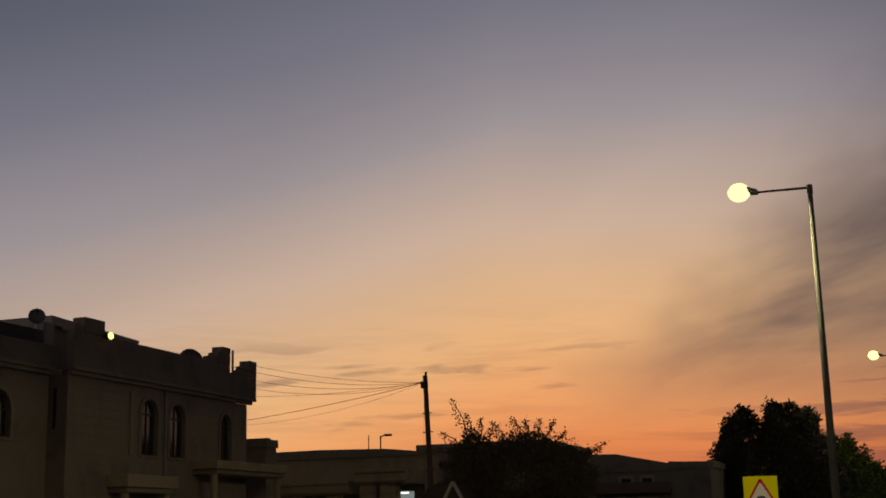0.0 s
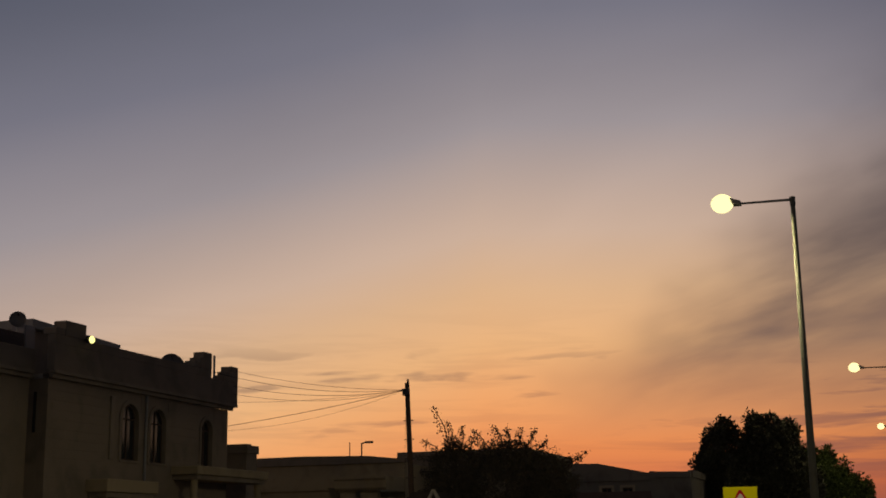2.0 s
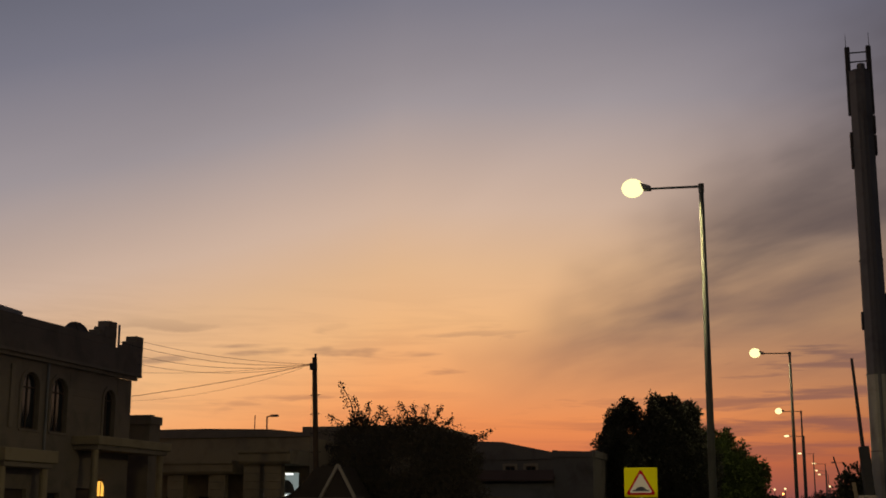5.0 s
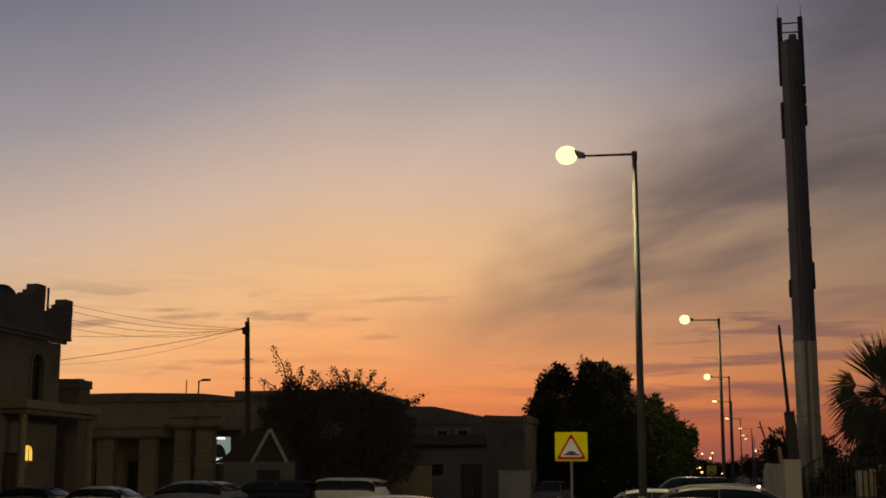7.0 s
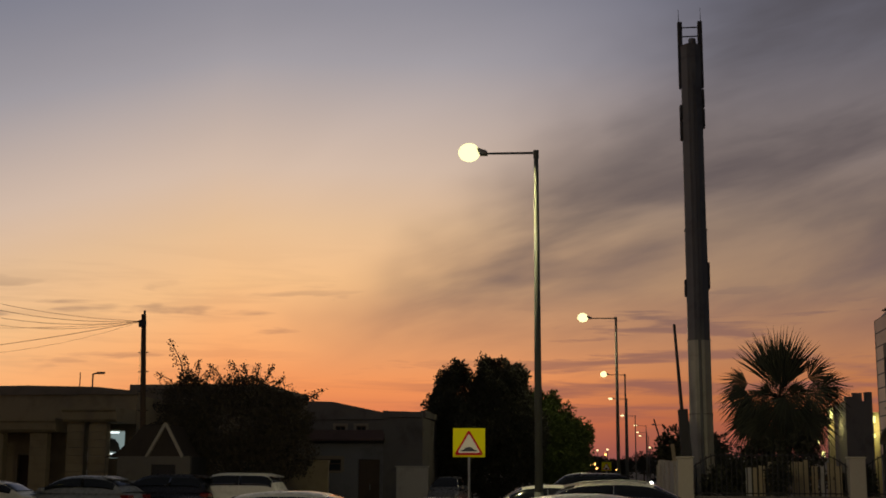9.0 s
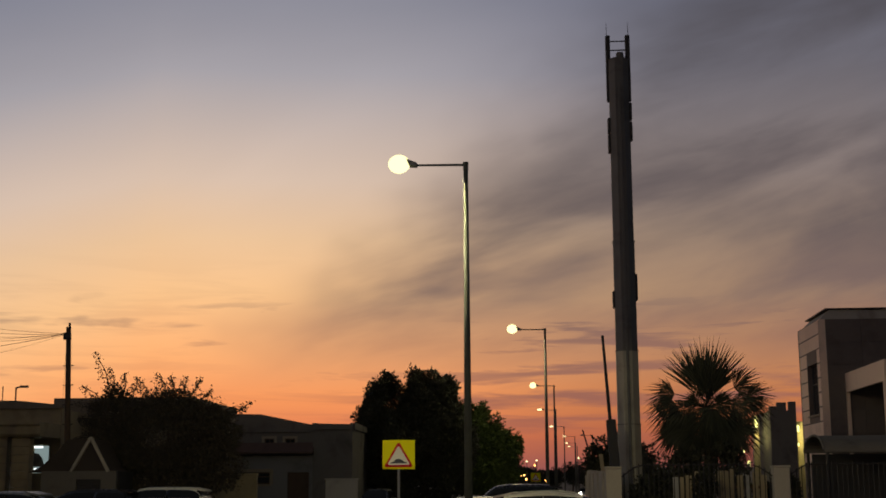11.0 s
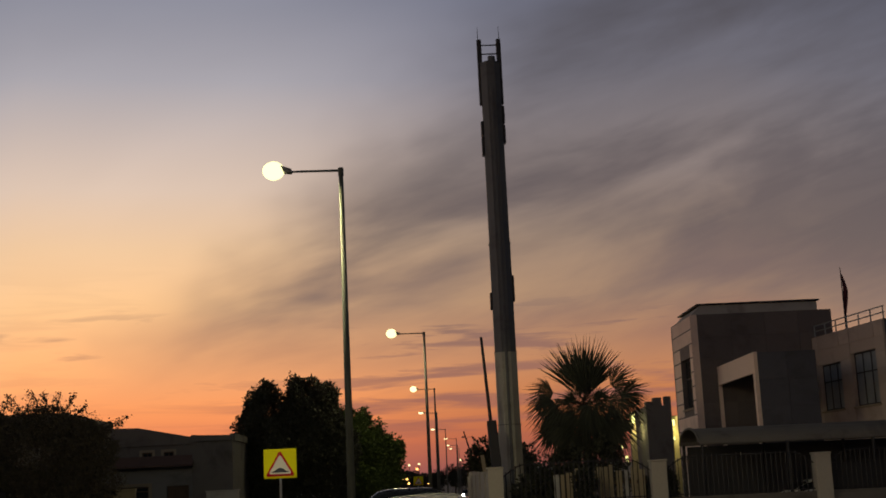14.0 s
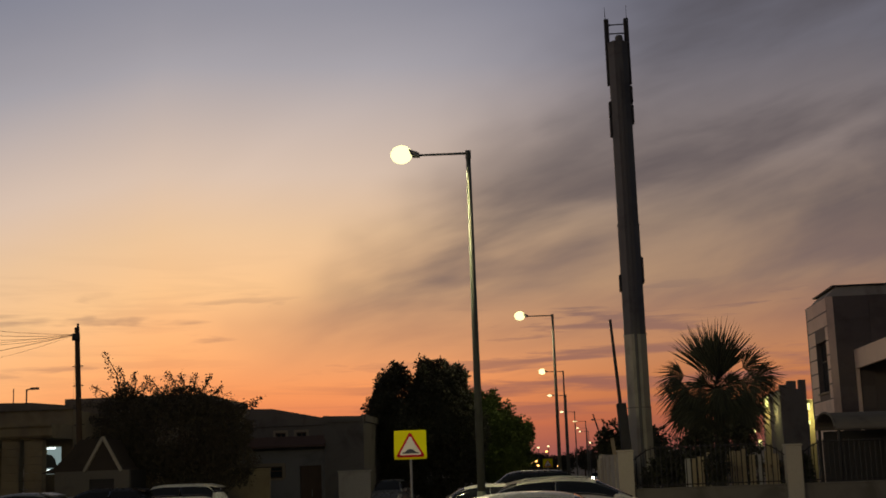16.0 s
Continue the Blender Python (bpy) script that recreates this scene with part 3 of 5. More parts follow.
def wall_lantern(m):
    t = thing("wall_lantern", "arched wall lantern glowing warm orange", "lantern", m)
    b = B()
    pts = [(-0.28, 0), (0.28, 0)] + [(0.28 * math.cos(i * math.pi / 8), 0.3 + 0.28 * math.sin(i * math.pi / 8)) for i in range(9)]
    prism(b, pts, "y", -0.10, -0.02)
    part("lantern_glass", b, "lantern_glow", t, "glowing orange glass")
    b = B()
    box(b, -0.34, 0.34, -0.02, 0.004, -0.06, 0.66)
    part("backplate", b, "wood", t)
    for x in (-0.3, 0.3, 0.0):
        b = B()
        box(b, x - 0.012, x + 0.012, -0.125, -0.10, -0.02, 0.56 if x == 0 else 0.32)
        part("lantern_bar", b, "dark", t)
    return t


wall_lantern(pose(-26.5, 47.0, 2.42, 0, 0, 90))


# ---- houses behind, on the left ----
def low_shop():
    t = thing("low_building", "low beige stone-faced building with two cornices", "building")
    ops = [(2.9, 3.55, 0.0, 2.6, False), (4.65, 5.25, 0.0, 2.6, False), (9.15, 9.95, 2.45, 3.75, False)]
    b = B()
    wall_mesh(b, 10.5, 5.45, 0.3, ops)
    w = part("wall", b, "cream", t, at=pose(-33.0, 60.0, 0))
    for o in ops[:2]:
        door(w, o[0], o[1], o[3])
    b = B()
    box(b, -33.0, -22.504, 60.3, 72, 0, 5.4)
    part("body", b, "cream", t)
    b = B()
    prism(b, [(-33.2, 5.45), (-22.4, 5.45), (-22.4, 5.6), (-24.5, 5.82), (-28, 5.9), (-33.2, 5.86)], "y", 59.85, 60.25)
    part("parapet", b, "render_wall", t)
    # long cornice on block-work piers, and a higher one over the entrance
    for x0, x1, y0, z0, z1, piers in ((-31.6, -25.65, 58.0, 3.62, 4.24, (-31.3, -29.15, -27.0)), (-25.1, -22.5, 57.4, 4.05, 4.70, (-24.95, -23.9))):
        b = B()
        prism(b, [(y0, z0 + 0.12), (y0 + 0.12, z0), (59.996, z0), (59.996, z1), (y0 - 0.1, z1), (y0 - 0.1, z1 - 0.12), (y0, z1 - 0.2)], "x", x0, x1)
        c = part("cornice", b, "cream", t, "pale moulded cornice slab")
        for x in piers:
            k, z = 0, 0.0
            while z < z0 - 0.05:
                h = min(0.36, z0 - z)
                b = B()
                box(b, x, x + 0.85, y0 + 0.30, y0 + 0.75, z + 0.006, z + h - 0.006, 0.012)
                part("stone_block", b, "cream", c)
                z += h
    # glazed entrance under the higher cornice
    b = B()
    box(b, -25.0, -23.95, 59.90, 59.95, 0.05, 3.0)
    e = part("glazed_door", b, "curtain", t, "glazed entrance with pale papers on it")
    for x in (-25.02, -24.5, -23.98):
        b = B()
        box(b, x - 0.03, x + 0.03, 59.84, 59.895, 0.0, 3.05)
        part("door_frame", b, "wood", e)
    for z in (1.0, 2.2, 3.02):
        b = B()
        box(b, -24.98, -23.98, 59.85, 59.89, z - 0.03, z + 0.03)
        part("door_frame", b, "wood", e)
    for x, z, q, h in ((-24.9, 2.35, 0.32, 0.4), (-24.4, 2.4, 0.3, 0.3), (-24.9, 1.5, 0.3, 0.45)):
        b = B()
        box(b, x, x + q, 59.88, 59.897, z, z + h)
        part("paper", b, "white", e)
    # lit room behind the small opening
    b = B()
    box(b, -23.83, -23.07, 60.24, 60.29, 2.46, 3.72)
    part("lit_window", b, "shop_glow", t, "window glowing pale blue-green")
    b = B()
    rod(b, (-23.8, 60.15, 3.66), (-23.4, 60.15, 3.66), 0.045, n=8)
    part("light_tube", b, "tube_glow", t, "glowing white light tube")
    # no lamp: the bright foot of the window is put in as a glowing strip
    b = B()
    box(b, -23.8, -23.1, 60.18, 60.21, 2.50, 2.68)
    part("bright_shelf", b, "tube_glow", t, "glowing white strip for the bright window bottom")
    b = B()
    prism(b, [(-23.83, 2.75), (-23.3, 2.75), (-23.42, 3.15), (-23.6, 3.35), (-23.83, 3.4)], "y", 60.16, 60.2)
    part("window_shade", b, "plastic", t)
    return t


low_shop()


def small_lamp_post(m):
    t = thing("roof_lamp", "small dark lamp on a roof-top pole", "lamp", m)
    b = B()
    rod(b, (0, 0, 0), (0, 0, 0.95), 0.04, n=8)
    part("pole", b, "dark", t)
    b = B()
    rod(b, (0, 0, 0.93), (0.35, 0, 1.0), 0.03, n=6)
    box(b, 0.2, 0.6, -0.08, 0.08, 0.93, 1.02, 0.02)
    part("lamp_head", b, "dark", t)
    return t


small_lamp_post(pose(-25.2, 61.0, 5.4) @ Matrix.Diagonal((1, 1, 1.2, 1)))
b = B()
rod(b, (0, 0, 0), (0, 0, 1.2), 0.025, n=6)
solid("antenna_rod", b, "dark", "thin dark antenna rod on a roof", "antenna", pose(-25.85, 61.0, 5.4))


def plain_house(name, label, m, w, d, h, mat, profile=None, wins=(), doors=()):
    """A far house: a front wall with openings, a body, and a parapet of the given outline."""
    t = thing(name, label, "house", m)
    b = B()
    wall_mesh(b, w, h, 0.25, [(*q, False) for q in wins] + [(*q, False) for q in doors])
    f = part("wall", b, mat, t)
    b = B()
    box(b, 0, w, 0.254, d, 0, h - 0.002)
    part("body", b, mat, t)
    for q in wins:
        window(f, *q, bars=1, frame_mat="wood", surround="trim", deep=0.08)
    for q in doors:
        door(f, q[0], q[1], q[3], deep=0.08)
    b = B()
    prism(b, profile or [(-0.1, h), (w + 0.1, h), (w + 0.1, h + 0.4), (-0.1, h + 0.4)], "y", -0.12, 0.25)
    part("parapet", b, mat, t)
    for u in (-0.1, w - 0.15):
        b = B()
        box(b, u, u + 0.25, 0.254, d, h, h + 0.35)
        part("side_parapet", b, mat, t)
    return t


plain_house("house", "dark beige house block behind the utility pole", pose(-24.3, 64, 0), 7.0, 9, 5.8, "render_wall",
            wins=((3.0, 4.2, 3.6, 4.8),))
plain_house("house", "stair block joined to the crenellated house", pose(-31, 52.2, 0), 3.93, 1.0, 5.6, "render_wall")
plain_house("house", "long grey-beige house with a sloping parapet line", pose(-27.0, 80, 0), 16.0, 9, 5.1, "dull_render",
            profile=[(-0.1, 5.1), (16.1, 5.1), (16.1, 5.5), (12.8, 5.56), (9.7, 6.2), (7.5, 6.26), (4.0, 5.95), (-0.1, 5.9)],
            wins=((9.9, 10.5, 3.6, 4.7), (11.2, 11.8, 3.6, 4.7), (13.2, 14.2, 1.0, 2.2)))
plain_house("house", "low flat-roofed garage with a dull pale front", pose(-16.8, 66, 0), 5.2, 7, 3.4, "white_dull",
            wins=((1.6, 3.0, 1.9, 2.5),), doors=((3.9, 5.0, 0.0, 2.5),))
b = B()
prism(b, [(65.3, 3.42), (65.86, 3.42), (65.86, 3.98), (65.3, 3.52)], "x", -17.0, -11.5)
solid("eaves_roof", b, "redtile", "narrow reddish-brown tiled roof strip along the garage", "roof")
plain_house("house", "plain grey stair block beside the garage", pose(-11.55, 65.6, 0), 2.0, 7, 4.6, "dull_render",
            profile=[(0, 4.6), (2.0, 4.6), (2.0, 4.86), (0, 4.92)])
b = B()
box(b, 0, 1.5, 0, 0.25, 0, 2.08, 0.02)
box(b, -0.05, 1.55, -0.05, 0.3, 2.08, 2.14, 0.01)
solid("kiosk_wall", b, "concrete", "short pale wall panel beside the parking", "wall", pose(-10.2, 61.5, 0))


def gate_porch():
    t = thing("gate_porch", "small gate porch with dark roof and white bargeboards", "porch", pose(-17.15, 48.9, 0) @ Matrix.Diagonal((0.88, 0.88, 0.9, 1)))
    b = B()
    wall_mesh(b, 3.3, 2.65, 0.25, [(1.55, 2.65, 0.0, 2.3, False)])
    w = part("wall", b, "dull_render", t, at=pose(-2.15, 0, 0))
    door(w, 1.55, 2.65, 2.3, "iron", 0.1)
    b = B()
    prism(b, [(-2.75, 2.60), (0.98, 2.60), (0.72, 2.78), (0.30, 3.42), (0.02, 3.98), (-1.05, 3.98), (-1.55, 3.42), (-2.15, 2.86)], "y", 0.05, 2.4)
    part("roof", b, "roof", t)
    for s in (-1, 1):
        b = B()
        p0, p1 = Vector((0, -0.05, 4.05)), Vector((s * 0.82, -0.05, 2.62))
        d = (p1 - p0).normalized()
        n = Vector((-d.z, 0, d.x)) * 0.06
        pts = [p0 + n, p1 + n, p1 - n, p0 - n]
        prism(b, [(p.x, p.z) for p in pts], "y", -0.10 + 0.006 * s, 0.046)
        part("bargeboard", b, "pier_render", t, "dull white bargeboard")
    b = B()
    box(b, -2.15, 1.15, 0.26, 2.4, 0, 2.64)
    part("body", b, "dark", t)
    return t


gate_porch()
b = B()
wall_mesh(b, 6.0, 2.25, 0.2)
box(b, -0.02, 6.02, -0.04, 0.24, 2.25, 2.35, 0.01)
solid("boundary_wall", b, "cream", "cream rendered boundary wall behind the cars", "wall", pose(-18.6, 57.5, 0))


# ---- utility pole and its wires ----
def utility_pole():
    t = thing("utility_pole", "dark wooden utility pole with cables, slightly leaning", "utility pole", pose(-19.1, 52, 0, 0, -2.0, 0))
    b = B()
    rod(b, (0, 0, 0), (0, 0, 8.3), 0.14, 0.10, 12)
    part("pole", b, "wood", t)
    b = B()
    box(b, -0.16, 0.16, -0.2, -0.1, 7.75, 8.05, 0.02)
    rod(b, (0.06, -0.05, 8.2), (0.06, -0.05, 8.45), 0.05, n=8)
    part("terminal_box", b, "dark", t)
    for z in (3.5, 4.3, 5.1, 5.9, 6.7):
        b = B()
        rod(b, (-0.22, 0, z), (0.22, 0, z), 0.02, n=6)
        part("step_peg", b, "iron", t)
    return t


utility_pole()


def wire(a, c, sag, r=0.014):
    cu = bpy.data.curves.new("overhead_wire", "CURVE")
    cu.dimensions, cu.bevel_depth, cu.bevel_resolution = "3D", r, 1
    s = cu.splines.new("POLY")
    n = 24
    s.points.add(n)
    for i in range(n + 1):
        k = i / n
        p = Vector(a).lerp(Vector(c), k)
        p.z -= sag * 4 * k * (1 - k)
        s.points[i].co = (*p, 1)
    cu.materials.append(M["cable"])
    ob = new("overhead_wire", cu)
    tagged(ob, "thin black overhead wire strung from the utility pole", "wire", "wires at the utility pole")
    return ob


TOP = (-19.42, 51.95, 8.0)
for end, sag, r in (((-26.55, 49.5, 8.95), 0.22, 0.012), ((-26.55, 48.2, 8.70), 0.36, 0.014), ((-26.5, 49.28, 8.3), 0.35, 0.014), ((-26.5, 49.29, 7.95), 0.40, 0.012),
                    ((-26.5, 49.29, 7.55), 0.15, 0.01), ((-26.45, 49.29, 6.55), 0.08, 0.018), ((-26.45, 49.29, 6.35), 0.3, 0.008),
                    ((-19.55, 52.0, 3.2), -0.0, 0.006)):
    wire(TOP, end, sag, r * 0.65)


# ---- foliage ----
def leaf_mesh(name, centres, normals, size, mat, rng, aspect=0.55):
    """Many small leaf blades, each its own four-sided island."""
    n = len(centres)
    d = rng.normal(size=(n, 3))
    d += normals * 0.8
    d /= np.linalg.norm(d, axis=1)[:, None]
    s = np.cross(d, rng.normal(size=(n, 3)))
    s /= np.linalg.norm(s, axis=1)[:, None]
    L = size * rng.uniform(0.6, 1.3, n)[:, None]
    fold = np.cross(d, s) * L * 0.12
    v = np.stack([centres, centres + d * L * 0.5 + s * L * aspect * 0.5 + fold, centres + d * L, centres + d * L * 0.5 - s * L * aspect * 0.5 + fold], 1)
    me = bpy.data.meshes.new(name)
    me.from_pydata(v.reshape(-1, 3).tolist(), [], np.arange(4 * n).reshape(n, 4).tolist())
    me.materials.append(M[mat])
    return me


def crown_points(lumps, count, rng, shell=0.45):
    """Points in a set of ellipsoid lumps (x, y, z, rx, ry, rz), denser towards their uneven skins."""
    w = np.array([l[3] * l[5] for l in lumps])
    pick = rng.choice(len(lumps), count, p=w / w.sum())
    q = np.array(lumps)[pick]
    d = rng.normal(size=(count, 3))
    d /= np.linalg.norm(d, axis=1)[:, None]
    rad = (shell + (1 - shell) * rng.random(count) ** 0.6) * (1 + 0.16 * np.sin(d[:, 0] * 7 + pick) * np.cos(d[:, 2] * 6 + pick * 2))
    return q[:, :3] + d * q[:, 3:] * rad[:, None], d


def tufts(lumps, count, rng, lo=0.22, hi=0.48):
    """Small upright clumps of leaves on the skins of larger lumps."""
    out = []
    w = np.array([l[3] * l[5] for l in lumps])
    for k in rng.choice(len(lumps), count, p=w / w.sum()):
        x, y, z, a, b, c = lumps[k]
        d = rng.normal(size=3)
        d[2] = d[2] + 0.35
        d /= np.linalg.norm(d)
        r = rng.uniform(lo, hi)
        out.append((x + d[0] * a, y + d[1] * b, z + d[2] * c, r, r, r * rng.uniform(1.0, 1.7)))
    return out


def tree(label, m, trunk, limbs, lumps, count, size, mat, seed, extra=None, clumps=0):
    rng = np.random.default_rng(seed)
    t = thing("tree", label, "tree", m)
    b = B()
    for a, c in zip(trunk, trunk[1:]):
        rod(b, a[:3], c[:3], a[3], c[3], 9)
    tr = part("trunk", b, "bark", t, smooth=True)
    for a, c, r in limbs:
        b = B()
        mid = Vector(a).lerp(Vector(c), 0.5) + Vector((0.1, 0.05, 0.15))
        rod(b, a, mid, r, r * 0.7, 7)
        rod(b, mid, c, r * 0.7, r * 0.3, 7)
        part("limb", b, "bark", tr)
    p, d = crown_points(lumps, count, rng)
    if clumps:
        p2, d2 = crown_points(tufts(lumps, clumps, rng), clumps * 130, rng, 0.1)
        p, d = np.vstack([p, p2]), np.vstack([d, d2])
    if extra:
        for a, c, k, spread in extra:
            f = rng.random(k)[:, None]
            q = np.array(a) * (1 - f) + np.array(c) * f + rng.normal(size=(k, 3)) * spread * (1.2 - 0.7 * f)
            p, d = np.vstack([p, q]), np.vstack([d, rng.normal(size=(k, 3))])
    ob = new("crown", leaf_mesh("crown", p, d, size, mat, rng))
    ob.parent = t
    return t


# dense round-headed tree by the street
lumps = [(-2.0, 0, 5.3, 1.5, 1.6, 2.0), (-3.0, 0, 4.8, 0.9, 1.2, 1.3), (-1.9, 0, 7.0, 0.5, 0.6, 0.7), (-2.8, 0, 6.3, 0.5, 0.5, 0.5),
         (0.1, 0, 5.8, 1.1, 1.5, 1.9), (1.2, 0, 5.6, 1.0, 1.3, 1.6), (-0.3, 0, 7.2, 0.4, 0.5, 0.6), (0.5, 0, 7.4, 0.45, 0.5, 0.5),
         (1.3, 0, 7.0, 0.4, 0.5, 0.5), (-1.2, 0, 3.7, 2.5, 2.0, 2.0), (-0.75, 0, 5.5, 0.7, 1.0, 1.1), (1.0, 0, 3.6, 1.9, 1.8, 1.9), (-0.5, 0, 1.9, 3.0, 1.8, 1.3)]
tree("dense dark green round-headed tree beside the street", pose(-6.55, 72, 0) @ Matrix.Diagonal((0.98, 1, 1.035, 1)), [(0, 0, 0, 0.3), (0.1, 0, 1.2, 0.24), (0, 0, 3.0, 0.18)],
     [((0, 0, 1.6), (-2.2, 0.2, 5.4), 0.12), ((0, 0, 2.0), (1.2, 0, 5.6), 0.12), ((0, 0, 2.6), (0.1, 0.3, 6.4), 0.1), ((0, 0, 2.2), (2.4, -0.2, 3.6), 0.08)],
     lumps, 46000, 0.19, "leaf", 3, clumps=230)
# the neighbouring tree that the second lamp lights; its leaf colour holds lamplight too
lumps = [(0, 0, 4.0, 1.4, 1.5, 1.3), (1.2, 0.2, 3.4, 1.0, 1.2, 1.1), (2.5, 0, 3.7, 0.35, 0.4, 0.35), (1.3, 0, 4.6, 0.45, 0.4, 0.45), (0.7, 0, 5.5, 0.35, 0.35, 0.4), (2.3, 0, 2.2, 0.4, 0.4, 0.4), (0.2, 0, 5.0, 0.8, 0.8, 0.8), (1.9, 0, 3.7, 0.7, 0.8, 0.8), (0.4, 0, 2.4, 1.8, 1.6, 1.3), (1.6, 0, 2.2, 0.9, 1.1, 0.9),
         (-0.6, 0, 5.6, 0.5, 0.5, 0.5), (2.2, 0, 3.0, 0.4, 0.5, 0.5)]
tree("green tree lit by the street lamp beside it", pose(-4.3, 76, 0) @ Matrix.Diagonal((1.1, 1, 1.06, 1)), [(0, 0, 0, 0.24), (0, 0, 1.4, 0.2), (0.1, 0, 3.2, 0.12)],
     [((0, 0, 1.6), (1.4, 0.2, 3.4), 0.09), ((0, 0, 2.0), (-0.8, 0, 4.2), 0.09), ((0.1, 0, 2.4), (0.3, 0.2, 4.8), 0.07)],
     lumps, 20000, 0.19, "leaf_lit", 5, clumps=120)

# feathery acacia with long sprays
lumps = [(0, 0, 3.6, 2.7, 2.2, 1.7), (-1.8, 0.2, 4.3, 1.2, 1.4, 1.2), (-2.0, 0, 3.0, 1.3, 1.5, 1.2), (1.8, 0.2, 3.6, 1.3, 1.5, 1.2), (0.2, 0, 4.7, 1.2, 1.3, 0.8), (2.0, 0, 2.6, 1.3, 1.4, 1.2),
         (0, 0, 2.2, 2.6, 1.8, 1.1), (-1.9, 0, 5.2, 0.45, 0.5, 0.5), (1.5, 0, 4.5, 0.8, 0.8, 0.5)]
sprays = [((-2.0, 0, 5.0), (-2.75, 0, 7.0)), ((-1.9, 0, 5.0), (-2.2, 0.1, 6.4)), ((-1.6, 0, 5.0), (-1.55, 0, 6.1)), ((-2.3, 0, 4.8), (-3.2, 0, 5.6)), ((-2.4, 0, 4.6), (-3.4, 0.1, 5.0)),
          ((0.2, 0, 5.1), (-0.3, 0, 6.1)), ((0.4, 0, 5.1), (0.3, 0, 5.95)), ((0.7, 0, 5.1), (0.9, 0, 5.9)), ((1.0, 0, 5.0), (1.5, 0, 5.85)), ((1.4, 0, 4.9), (1.9, 0, 5.4)),
          ((2.2, 0, 4.2), (3.3, 0, 4.75)), ((2.3, 0, 4.0), (3.5, 0.1, 4.95)), ((2.2, 0, 4.4), (2.9, 0, 4.7)), ((-0.6, 0, 5.0), (-0.9, 0, 5.8)), ((-1.3, 0, 5.0), (-1.0, 0, 5.9)),
          ((2.6, 0, 3.6), (3.2, 0, 4.0)), ((-2.6, 0, 4.0), (-3.3, 0, 4.4))]
tree("dark feathery acacia with sparse sprays above its crown", pose(-15.5, 52.5, 0) @ Matrix.Diagonal((1.06, 1, 1.045, 1)), [(0, 0, 0, 0.22), (0.15, 0, 1.3, 0.17), (0, 0, 2.6, 0.13)],
     [((0, 0, 1.4), (-2.0, 0.1, 4.2), 0.08), ((0, 0, 1.8), (1.8, 0, 3.8), 0.08), ((0, 0, 2.2), (0.3, 0.2, 4.6), 0.07)] + [(a, c, 0.03) for a, c in sprays],
     lumps, 56000, 0.105, "leaf2", 7, [(a, c, 150, 0.12) for a, c in sprays], clumps=24)


